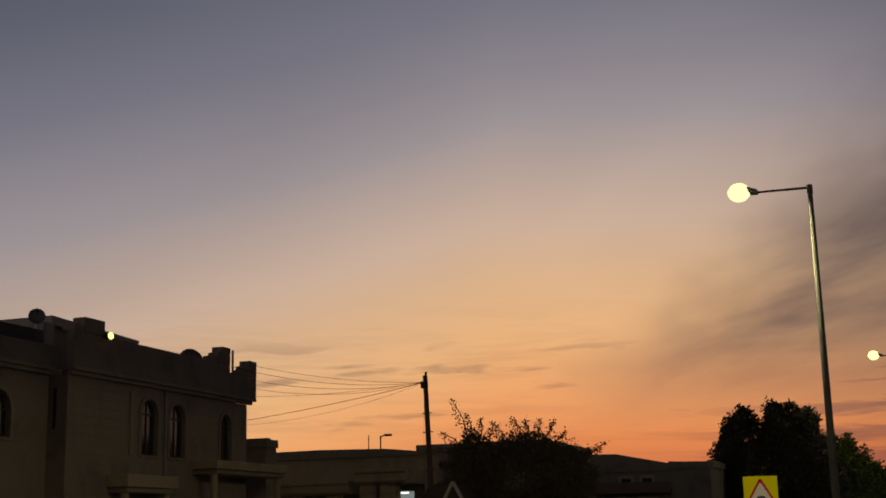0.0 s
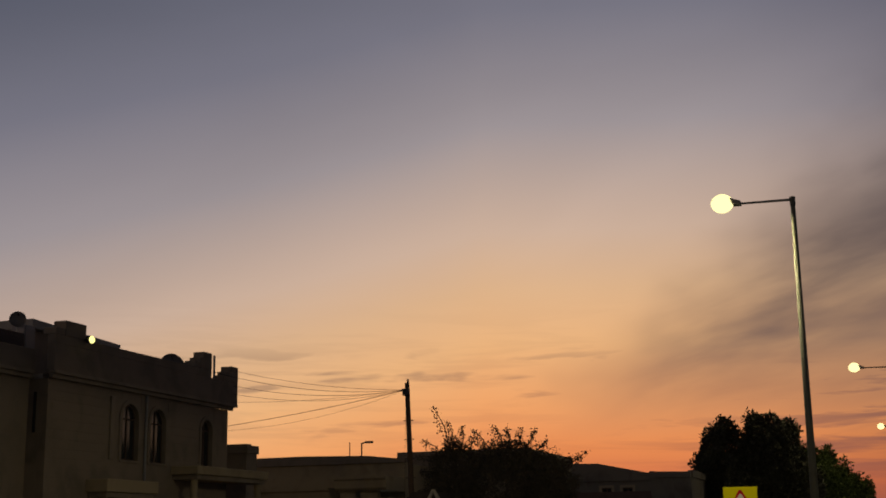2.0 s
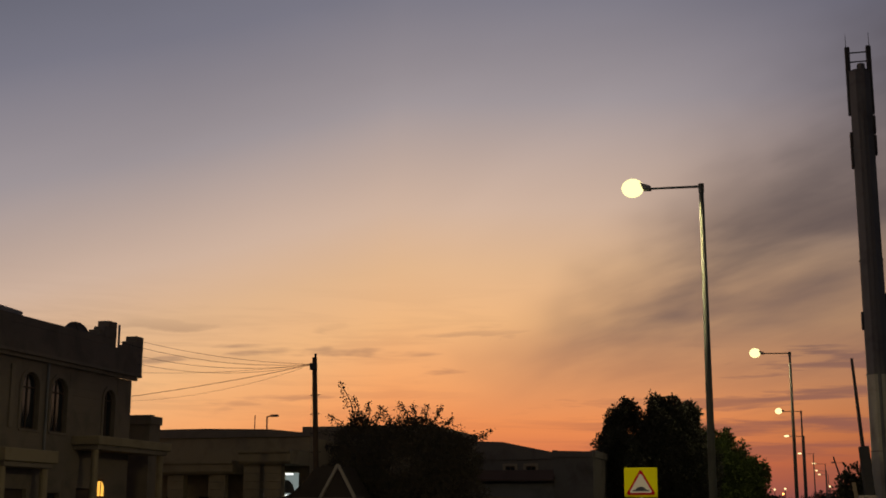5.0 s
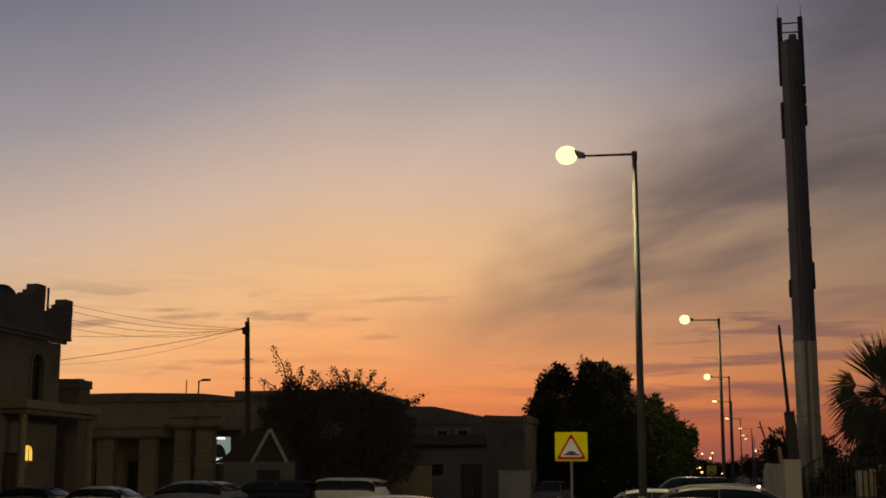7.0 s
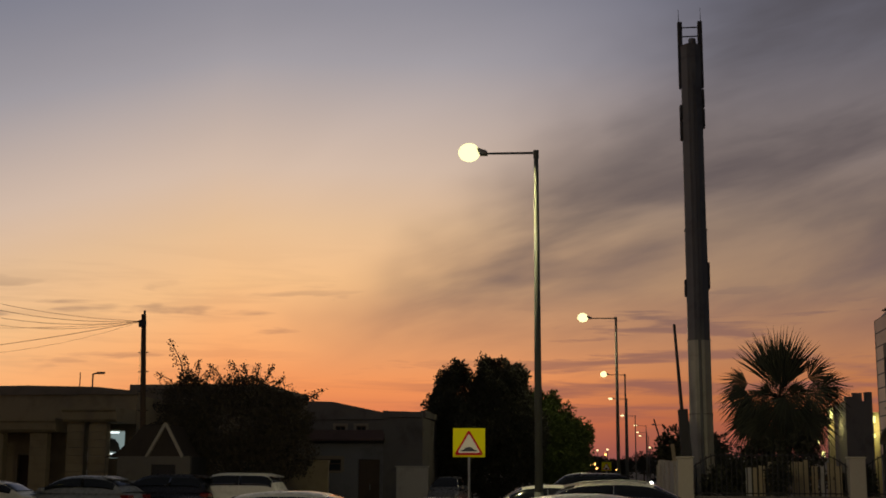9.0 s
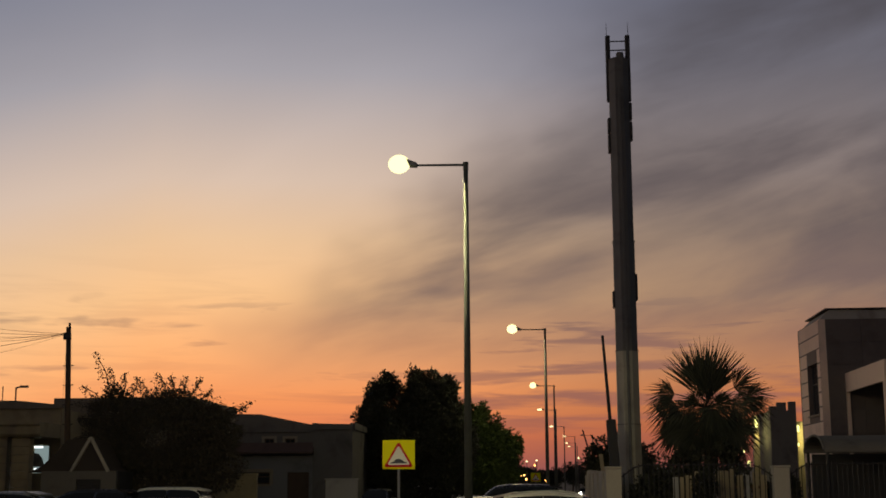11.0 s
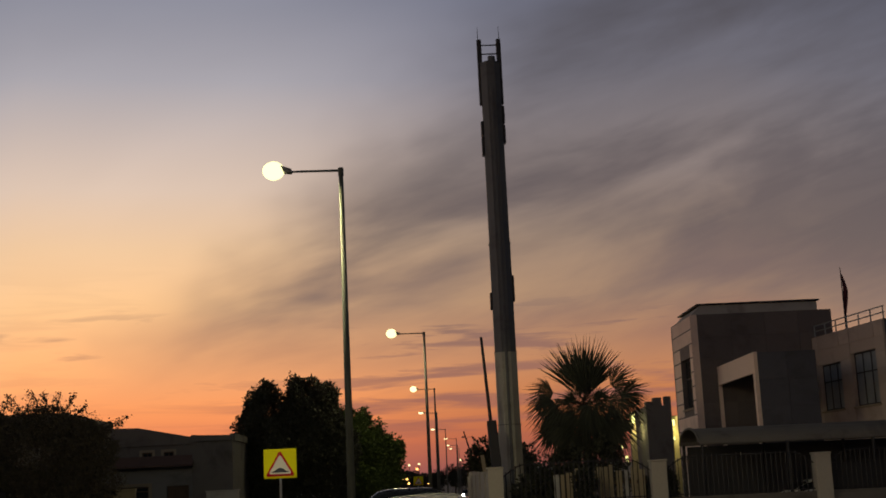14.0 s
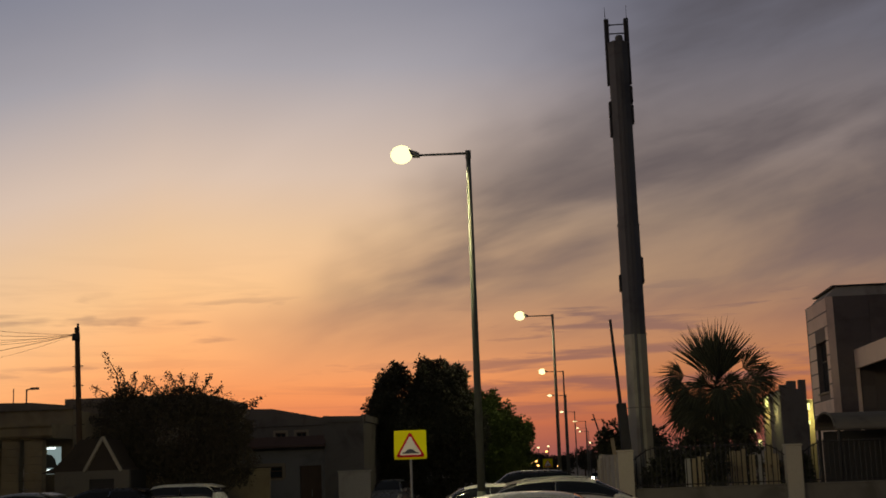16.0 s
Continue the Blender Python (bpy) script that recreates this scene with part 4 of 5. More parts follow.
# ---- fan palm ----
def fan_palm(m):
    t = thing("palm_tree", "dark fan palm with upright fans and a drooping skirt", "palm tree", m)
    b = B()
    for i in range(13):
        rod(b, (0, 0, i * 0.36), (0, 0, i * 0.36 + 0.37), 0.24 - i * 0.004, 0.20 - i * 0.004, 10)
    part("trunk", b, "bark", t)
    rng = np.random.default_rng(21)
    heart = Vector((0, 0, 4.6))
    # fans: hub (x, y, z), the way that the blade points (x, z), its length, half angle and droop
    fans = [(0.0, -0.2, 5.0, 0.03, 1.0, 2.45, 42, 0.0), (-0.12, 0.15, 4.95, -0.24, 1.0, 2.2, 40, 0.0), (0.15, 0.2, 5.0, 0.26, 1.0, 2.3, 38, 0.0),
            (-0.1, 0.5, 5.1, -0.1, 1.0, 2.25, 45, 0.0), (0.05, -0.5, 4.9, 0.1, 1.0, 1.95, 48, 0.02), (0.0, -0.8, 4.75, 0.05, 1.0, 0.85, 160, 0.05),
            (-0.35, -0.5, 4.7, -0.6, 0.3, 0.9, 140, 0.2), (0.4, -0.5, 4.7, 0.6, 0.3, 0.9, 140, 0.2),
            (1.05, 0.0, 5.35, 0.9, 0.45, 1.25, 70, 0.15), (1.45, -0.3, 4.95, 0.9, 0.05, 1.25, 70, 0.35), (1.35, 0.4, 4.75, 0.85, -0.35, 1.3, 75, 0.5),
            (0.85, -0.7, 4.75, 0.6, -0.2, 1.2, 85, 0.5), (-1.15, 0.1, 5.15, -0.95, 0.05, 1.2, 65, 0.35), (-1.25, -0.4, 4.85, -0.85, -0.35, 1.25, 75, 0.5),
            (-1.0, 0.5, 4.7, -0.8, -0.5, 1.3, 80, 0.5), (-0.7, -0.8, 4.7, -0.5, -0.4, 1.2, 85, 0.5), (0.1, -1.1, 4.6, 0.1, -0.6, 1.2, 90, 0.4)]
    for k in range(24):
        a = k * 2.39996
        r = rng.uniform(0.5, 1.25)
        fans.append((r * math.cos(a), 0.8 * r * math.sin(a), rng.uniform(3.4, 4.5), 0.7 * math.cos(a), -rng.uniform(0.5, 1.0), rng.uniform(1.0, 1.35), 85, rng.uniform(0.3, 0.6)))
    for x, y, z, dx, dz, L0, spread, droop in fans:
        tip = Vector((x, y, z))
        b = B()
        mid = heart.lerp(tip, 0.5) + Vector((0, 0, 0.1))
        rod(b, heart, mid, 0.03, 0.024, 5)
        rod(b, mid, tip, 0.024, 0.016, 5)
        d = Vector((dx, y * 0.3, dz)).normalized()
        side = d.cross(Vector((0.1 * rng.normal(), -1, 0.1 * rng.normal()))).normalized()
        side.rotate(Matrix.Rotation(rng.normal() * 0.3, 3, d))
        nrm = side.cross(d).normalized()
        n = 36
        for k in range(n):
            a = radians(spread * (2 * (k + 0.5) / n - 1)) + rng.normal() * 0.015
            L = L0 * (0.58 + 0.42 * math.cos(a)) * rng.uniform(0.86, 1.08)
            w = d * math.cos(a) + side * math.sin(a)
            q = side * math.cos(a) - d * math.sin(a)
            m1 = tip + w * L * 0.5 + nrm * 0.05 * (-1) ** k - Vector((0, 0, 0.08 * L * droop))
            end = tip + w * L + nrm * rng.normal() * 0.06 - Vector((0, 0, (0.04 + 0.5 * droop * rng.uniform(0.5, 1.0) + 0.08 * rng.random()) * L))
            h = q * (L * 0.5 * radians(2 * spread / n) * 0.6)
            b.faces.new([b.verts.new(p) for p in (tip, m1 + h, end, m1 - h)])
        part("frond", b, "palmleaf", t)
    return t


fan_palm(pose(6.2, 50, 0))
rng = np.random.default_rng(31)
p, d = crown_points([(0, 0, 1.75, 0.42, 0.42, 0.45), (0, 0, 1.2, 0.3, 0.3, 0.5)], 1800, rng)
bush = thing("bush", "small dark round-clipped bush behind the fence", "bush", pose(5.6, 46.75, 0))
b = B()
rod(b, (0, 0, 0), (0, 0, 1.4), 0.05, 0.03, 7)
part("stem", b, "bark", bush)
o = new("crown", leaf_mesh("crown", p, d, 0.12, "leaf", rng))
o.parent = bush


rng = np.random.default_rng(33)
hedge = thing("hedge", "dark uneven shrubs growing behind the fence", "hedge", pose(0, 0, 0))
for k, (x, y, w, h) in enumerate(((4.0, 48.6, 0.9, 2.2), (5.0, 49.2, 1.2, 3.0), (6.3, 48.8, 1.3, 3.2), (8.9, 50.4, 0.7, 2.0))):
    p, d = crown_points([(x, y, h * 0.5, w, w * 0.7, h * 0.5), (x + 0.3, y, h * 0.75, w * 0.5, w * 0.5, h * 0.3)], 2600, rng)
    o = new("shrub", leaf_mesh("shrub", p, d, 0.2, "leaf", rng))
    o.parent = hedge


def board_screen():
    t = thing("garden_screen", "uneven pale upright boards close behind the railing", "fence")
    rng = np.random.default_rng(37)
    b = B()
    box(b, 4.6, 7.95, 47.46, 47.50, 0.5, 0.6)
    box(b, 4.6, 7.95, 47.46, 47.50, 1.6, 1.7)
    part("rail", b, "wood", t)
    x = 4.6
    while x < 7.9:
        w = rng.uniform(0.10, 0.24)
        b = B()
        box(b, x, min(x + w, 7.95), 47.42 + rng.uniform(-0.01, 0.01), 47.455, 0, rng.uniform(2.0, 2.3), 0.006)
        part("board", b, "cream" if rng.random() < 0.7 else "concrete", t)
        x += w + rng.uniform(0.02, 0.14)
    return t


board_screen()


# ---- fence and gate piers ----
def pier(m, label="pale rendered gate pier with a flat cap"):
    t = thing("gate_pier", label, "pier", m, "piers of the fence")
    b = B()
    box(b, -0.27, 0.27, -0.27, 0.27, 0, 2.30, 0.015)
    part("shaft", b, "pier_render", t)
    b = B()
    box(b, -0.30, 0.30, -0.30, 0.30, 2.302, 2.38, 0.015)
    part("cap", b, "pier_render", t)
    return t


first = pier(pose(2.43, 46, 0))
for x, y in ((8.13, 46), (13.88, 46), (19.6, 46)):
    copy_thing(first, pose(x, y, 0))

bar_b = B()
rod(bar_b, (0, 0, 0), (0, 0, 0.94), 0.02, n=6)
rod(bar_b, (0, 0, 0.94), (0, 0, 1.0), 0.03, 0.004, 6)
BAR = mesh_of("fence_bar", bar_b, "iron")


def fence_panel(x0, x1, sheet=False):
    t = thing("iron_fence", "black iron railing with a shade sheet on a low wall" if sheet else "black arched iron railing on a low pale wall", "fence", pose(x0, 46, 0), "fence panels")
    w = x1 - x0

    def top(x):
        k = min(1.0, min(x, w - x) / 0.8)
        return 2.02 + 0.40 * math.sin(k * math.pi / 2)
    b = B()
    box(b, 0, w, -0.1, 0.1, 0, 0.98)
    part("plinth", b, "dull_render", t)
    b = B()
    box(b, 0, w, -0.13, 0.13, 0.982, 1.05, 0.01)
    part("coping", b, "dull_render", t)
    b = B()
    box(b, 0, w, -0.015, 0.015, 1.12, 1.16)
    part("rail", b, "iron", t)
    b = B()
    xs = [w * i / 40 for i in range(41)]
    for a, c in zip(xs, xs[1:]):
        rod(b, (a, 0, top(a)), (c, 0, top(c)), 0.022, n=6)
    part("top_rail", b, "iron", t)
    # added dark sheet that gives the darkness seen between the bars
    if sheet:
        b = B()
        box(b, 0.02, w - 0.02, 0.03, 0.045, 1.054, 2.0)
        part("backing_sheet", b, "iron", t, "dark sheet standing in for shade behind the bars")
    n = int(w / 0.17)
    for i in range(n):
        o = new("fence_bar", BAR)
        o.parent = t
        x = (i + 0.5) / n * w
        o.location = (x, 0.0, 1.052)
        o.scale = (1, 1, top(x) + 0.10 - 1.052)
    return t


fence_panel(2.71, 7.85)
fence_panel(8.41, 13.60)
fence_panel(14.16, 19.32, sheet=True)


def street_wall():
    t = thing("street_wall", "long pale boundary wall running along the street", "wall")
    for i in range(5):
        y = 46.4 + i * 5.0
        b = B()
        box(b, 2.34, 2.50, y, y + 4.7, 0, 2.2 + 0.08 * i)
        part("wall_panel", b, "pier_render", t)
        b = B()
        box(b, 2.26, 2.58, y + 4.7, y + 5.0, 0, 2.3, 0.015)
        part("post", b, "pier_render", t)
    return t


street_wall()


def leaning_post():
    t = thing("leaning_post", "dark thin post leaning beside the mast", "post", pose(2.95, 52, 0, 0, -3.6, 0))
    b = B()
    rod(b, (0, 0, 0), (0, 0, 7.65), 0.10, 0.055, 10)
    part("pole", b, "dark", t)
    b = B()
    box(b, -0.16, 0.22, -0.2, 0.2, 1.2, 4.3, 0.03)
    part("cabinet", b, "dark", t)
    return t


leaning_post()
b = B()
prism(b, [(-0.09, 0), (0.09, 0), (-0.27, 3.15), (-0.44, 3.15)], "y", -0.03, 0.03)
solid("plank", b, "cream", "long pale plank leaning against the street wall", "plank", pose(2.98, 60, 0))


# ---- modern villa on the right ----
def villa():
    t = thing("villa", "modern cubic villa with sunset-tinted pale and dark cladding", "house")
    # pale flank facing the sunset; some of the glow is put into its colour
    b = B()
    wall_mesh(b, 4.35, 8.9, 0.3, [(1.55, 3.75, 4.8, 7.05, False)])
    L = part("flank_wall", b, "greystone", t, at=pose(12.2, 62.35, 0, 0, 0, -90))
    window(L, 1.55, 3.75, 4.8, 7.05, bars=1, frame_mat="dark", deep=0.2)
    rows = 14
    for k in range(rows):
        z0, z1 = k * 8.9 / rows + 0.03, (k + 1) * 8.9 / rows - 0.03
        for u0, u1 in ((0.0, 1.53), (1.55, 3.75), (3.77, 4.35)):
            if u0 == 1.55 and z1 > 4.75 and z0 < 7.1:
                continue
            b = B()
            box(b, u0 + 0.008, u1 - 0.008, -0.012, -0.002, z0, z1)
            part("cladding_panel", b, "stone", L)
    # dark front
    b = B()
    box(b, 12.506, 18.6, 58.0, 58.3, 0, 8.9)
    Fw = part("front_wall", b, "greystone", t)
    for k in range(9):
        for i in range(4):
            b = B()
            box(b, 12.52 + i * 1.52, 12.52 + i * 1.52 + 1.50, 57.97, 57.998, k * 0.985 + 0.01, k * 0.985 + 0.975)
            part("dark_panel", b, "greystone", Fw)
    b = B()
    box(b, 12.2, 12.504, 57.98, 57.998, 0, 8.9)
    part("corner_strip", b, "stone", t)
    b = B()
    box(b, 18.3, 18.6, 58.3, 62.6, 0, 8.9)
    box(b, 12.2, 18.3, 62.354, 62.6, 0, 8.9)
    part("back_wall", b, "darkstone", t)
    b = B()
    box(b, 12.506, 18.3, 58.304, 62.35, 8.6, 8.85)
    part("roof_slab", b, "concrete", t)
    b = B()
    prism(b, [(12.3, 8.92), (18.05, 8.92), (18.05, 9.30), (12.75, 9.34)], "y", 58.2, 62.4)
    part("roof_parapet", b, "concrete", t, "grey set-back roof parapet")
    b = B()
    box(b, 12.55, 18.15, 58.05, 62.5, 9.345, 9.40)
    part("coping", b, "dark", t)
    # portico with an open side
    b = B()
    wall_mesh(b, 6.55, 6.5, 0.14, [(0.15, 6.22, 0.0, 5.68, False)])
    part("portico_frame", b, "stone", t, at=pose(13.23, 57.965, 0, 0, 0, -90), label="pale clad portico frame with an open side")
    b = B()
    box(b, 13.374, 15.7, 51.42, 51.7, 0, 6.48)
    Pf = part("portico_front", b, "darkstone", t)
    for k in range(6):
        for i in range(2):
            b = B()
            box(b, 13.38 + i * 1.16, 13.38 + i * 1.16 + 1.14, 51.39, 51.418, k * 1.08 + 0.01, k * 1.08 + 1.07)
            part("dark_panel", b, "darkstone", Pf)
    b = B()
    box(b, 13.374, 15.7, 51.704, 57.96, 6.2, 6.46)
    part("portico_roof", b, "concrete", t)
    return t


villa()


def right_house():
    t = thing("house", "pale house with a roof-top railing and tall windows", "house")
    a = math.degrees(math.atan2(-6.56, 0.9))
    ops = [(0.5, 2.6, 4.3, 6.3, False), (3.6, 5.8, 4.3, 6.5, False)]
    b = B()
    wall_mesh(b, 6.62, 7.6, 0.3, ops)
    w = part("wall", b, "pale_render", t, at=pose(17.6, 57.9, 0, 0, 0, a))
    for o in ops:
        window(w, *o[:4], bars=2, frame_mat="dark", deep=0.14, pane="curtain")
    for k in range(12):
        z0, z1 = k * 0.633 + 0.01, (k + 1) * 0.633 - 0.01
        for u0, u1 in ((0.0, 0.48), (0.5, 2.6), (2.62, 3.58), (3.6, 5.8), (5.82, 6.62)):
            if (u0, u1) in ((0.5, 2.6), (3.6, 5.8)) and z1 > 4.25 and z0 < 6.52:
                continue
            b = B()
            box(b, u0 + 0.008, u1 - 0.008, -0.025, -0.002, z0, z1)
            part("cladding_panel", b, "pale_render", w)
    # front coloured dark to stand for the shaded side turned from the sunset
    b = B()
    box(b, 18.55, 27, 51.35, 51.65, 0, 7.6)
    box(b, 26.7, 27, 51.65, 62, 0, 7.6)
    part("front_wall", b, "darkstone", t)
    b = B()
    prism(b, [(17.95, 57.8), (18.8, 51.7), (26.7, 51.7), (26.7, 61), (17.95, 61)], "z", 7.3, 7.55)
    part("roof_slab", b, "concrete", t)
    # two-rail balustrade along the flank
    for z in (7.85, 8.1):
        b = B()
        box(b, 0.05, 6.6, 0.1, 0.14, z, z + 0.045)
        part("rail", b, "galv", t, at=pose(17.6, 57.9, 0, 0, 0, a))
    for i in range(7):
        b = B()
        box(b, 0.05 + i * 1.07, 0.1 + i * 1.07, 0.1, 0.14, 7.6, 8.14)
        part("rail_post", b, "galv", t, at=pose(17.6, 57.9, 0, 0, 0, a))
    return t


right_house()


def flag_pole():
    t = thing("flag", "dark maroon flag hanging furled on a roof pole", "flag", pose(19.05, 57.5, 7.55))
    b = B()
    rod(b, (0, 0, 0), (0, 0, 3.15), 0.03, 0.018, 8)
    part("pole", b, "iron", t)
    b = B()
    n = 14
    for s in range(n):
        z0, z1 = 2.95 - s * 0.15, 2.95 - (s + 1) * 0.15
        def w(z):
            k = (2.95 - z) / 2.1
            return 0.07 + 0.17 * math.sin(min(1, k * 1.15) * math.pi) ** 0.8
        def yy(z):
            return 0.05 * math.sin(z * 5)
        vs = [b.verts.new(c) for c in ((0.02, yy(z0), z0), (w(z0) * 0.5, yy(z0) + 0.12, z0), (w(z0), yy(z0), z0 - 0.1),
                                       (w(z1), yy(z1), z1 - 0.1), (w(z1) * 0.5, yy(z1) + 0.12, z1), (0.02, yy(z1), z1))]
        b.faces.new((vs[0], vs[1], vs[4], vs[5]))
        b.faces.new((vs[1], vs[2], vs[3], vs[4]))
    bmesh.ops.remove_doubles(b, verts=b.verts[:], dist=0.001)
    bmesh.ops.solidify(b, geom=b.faces[:], thickness=0.012)
    part("flag_cloth", b, "flag", t, smooth=True)
    return t


flag_pole()


def carport():
    t = thing("carport", "dull pale barrel-roofed carport on slim posts", "carport", pose(9.9, 47.2, 0))
    n = 12
    pts = [(1.7 - 1.7 * math.cos(i * math.pi / n), 2.93 + 0.56 * math.sin(i * math.pi / n)) for i in range(n + 1)]
    b = B()
    inner = [(1.7 + (y - 1.7) * 0.975, z - 0.04) for y, z in pts]
    prism(b, pts + inner[::-1], "x", 0, 9.5)
    part("roof", b, "dull_render", t)
    b = B()
    for k in range(n):
        (y0, z0), (y1, z1) = pts[k], pts[k + 1]
        rod(b, (-0.02, y0, z0), (-0.02, y1, z1), 0.05, n=6)
    part("end_arch", b, "dull_render", t)
    b = B()
    box(b, 0.0, 9.5, -0.06, 0.06, 2.84, 2.926, 0.01)
    part("front_beam", b, "dull_render", t)
    # added dark sheet in place of the deep shade under the roof
    b = B()
    box(b, 0.25, 9.4, 3.46, 3.50, 0.05, 2.86)
    part("back_screen", b, "dark", t, "dark sheet standing in for the shade under the carport")
    for x in (0.1, 3.2, 6.3, 9.3):
        for y in (0.0, 3.4):
            b = B()
            rod(b, (x, y, 0), (x, y, 2.92), 0.06, n=10)
            part("post", b, "iron", t)
    return t


carport()


# ---- lit house far behind the palm ----
def far_villa():
    t = thing("house", "grey crenellated house far off with a lamp-lit wall", "house", pose(15.4, 90, 0))
    b = B()
    box(b, 0, 1.75, 0, 8, 0, 6.7)
    w = part("tower_wall", b, "dull_render", t)
    for u0, u1, z1 in ((0.0, 0.5, 7.0), (0.52, 1.1, 7.25), (1.3, 1.75, 7.3)):
        b = B()
        box(b, u0, u1, 0, 0.5, 6.702, z1)
        part("merlon", b, "dull_render", w)
    b = B()
    box(b, 1.754, 3.2, 3.0, 8, 0, 6.1)
    part("lit_wall", b, "cream", t, "cream wall in yellow lamplight")
    b = B()
    box(b, -0.75, -0.35, 2.6, 3.0, 0, 6.4)
    part("pillar", b, "cream", t, "slim cream pillar in yellow lamplight")
    for x, y, z, h in ((2.35, 2.9, 5.6, 0.22), (2.3, 2.9, 4.5, 0.12), (-0.55, 2.5, 6.1, 0.4), (-1.6, 2.0, 4.0, 0.14), (-1.25, 2.0, 3.2, 0.2)):
        b = B()
        box(b, x - 0.09, x + 0.09, y - 0.12, y, z - h, z + h, 0.02)
        part("wall_lamp", b, "flood_glow", t, "glowing yellow wall lamp")
    for x, z, e in ((2.35, 5.0, 90), (-0.55, 5.2, 30)):
        lamp = bpy.data.lights.new("wall_light", "POINT")
        lamp.energy, lamp.color, lamp.shadow_soft_size = e, (1.0, 0.88, 0.32), 0.1
        lo = new("wall_light", lamp)
        lo.parent = t
        lo.location = (x, 2.0, z)
    return t


far_villa()


# ---- cars ----
SEDAN = dict(h=1.46, low=[(-2.3, 0.32), (-2.32, 0.62), (-2.22, 0.93), (-1.7, 1.0), (1.1, 0.95), (1.95, 0.84), (2.24, 0.66), (2.28, 0.32)],
             cab=[(-1.72, 0.98), (-0.98, 1.40), (-0.45, 1.46), (0.1, 1.455), (0.45, 1.41), (1.25, 0.94)])
SUV = dict(h=1.66, low=[(-2.25, 0.36), (-2.28, 0.7), (-2.2, 1.08), (-1.9, 1.1), (1.1, 1.06), (2.0, 0.98), (2.25, 0.78), (2.28, 0.36)],
           cab=[(-2.12, 1.08), (-1.86, 1.58), (-1.5, 1.65), (0.0, 1.66), (0.45, 1.6), (1.25, 1.05)])

CROSS = dict(h=1.66, low=SUV["low"], cab=[(-2.05, 1.10), (-1.62, 1.47), (-1.15, 1.61), (-0.3, 1.66), (0.4, 1.60), (1.42, 1.06)])


def smooth_line(pts, n, keep=6):
    """An even run of n points along a rounded line through the given ones."""
    p = np.array(pts, float)
    L = np.concatenate([[0], np.cumsum(np.hypot(*np.diff(p, axis=0).T))])
    q = np.linspace(0, L[-1], n)
    line = np.stack([np.interp(q, L, p[:, 0]), np.interp(q, L, p[:, 1])], 1)
    for _ in range(keep):
        line[1:-1] = (line[:-2] + 2 * line[1:-1] + line[2:]) / 4
    return line


def skin(rows, closed_ends=False):
    """A mesh of quads over rows of points."""
    b = B()
    v = [[b.verts.new(p) for p in r] for r in rows]
    for r0, r1 in zip(v, v[1:]):
        for k in range(len(r0) - 1):
            b.faces.new((r0[k], r0[k + 1], r1[k + 1], r1[k]))
    if closed_ends:
        b.faces.new(v[0])
        b.faces.new(v[-1][::-1])
    bmesh.ops.recalc_face_normals(b, faces=b.faces[:])
    return b


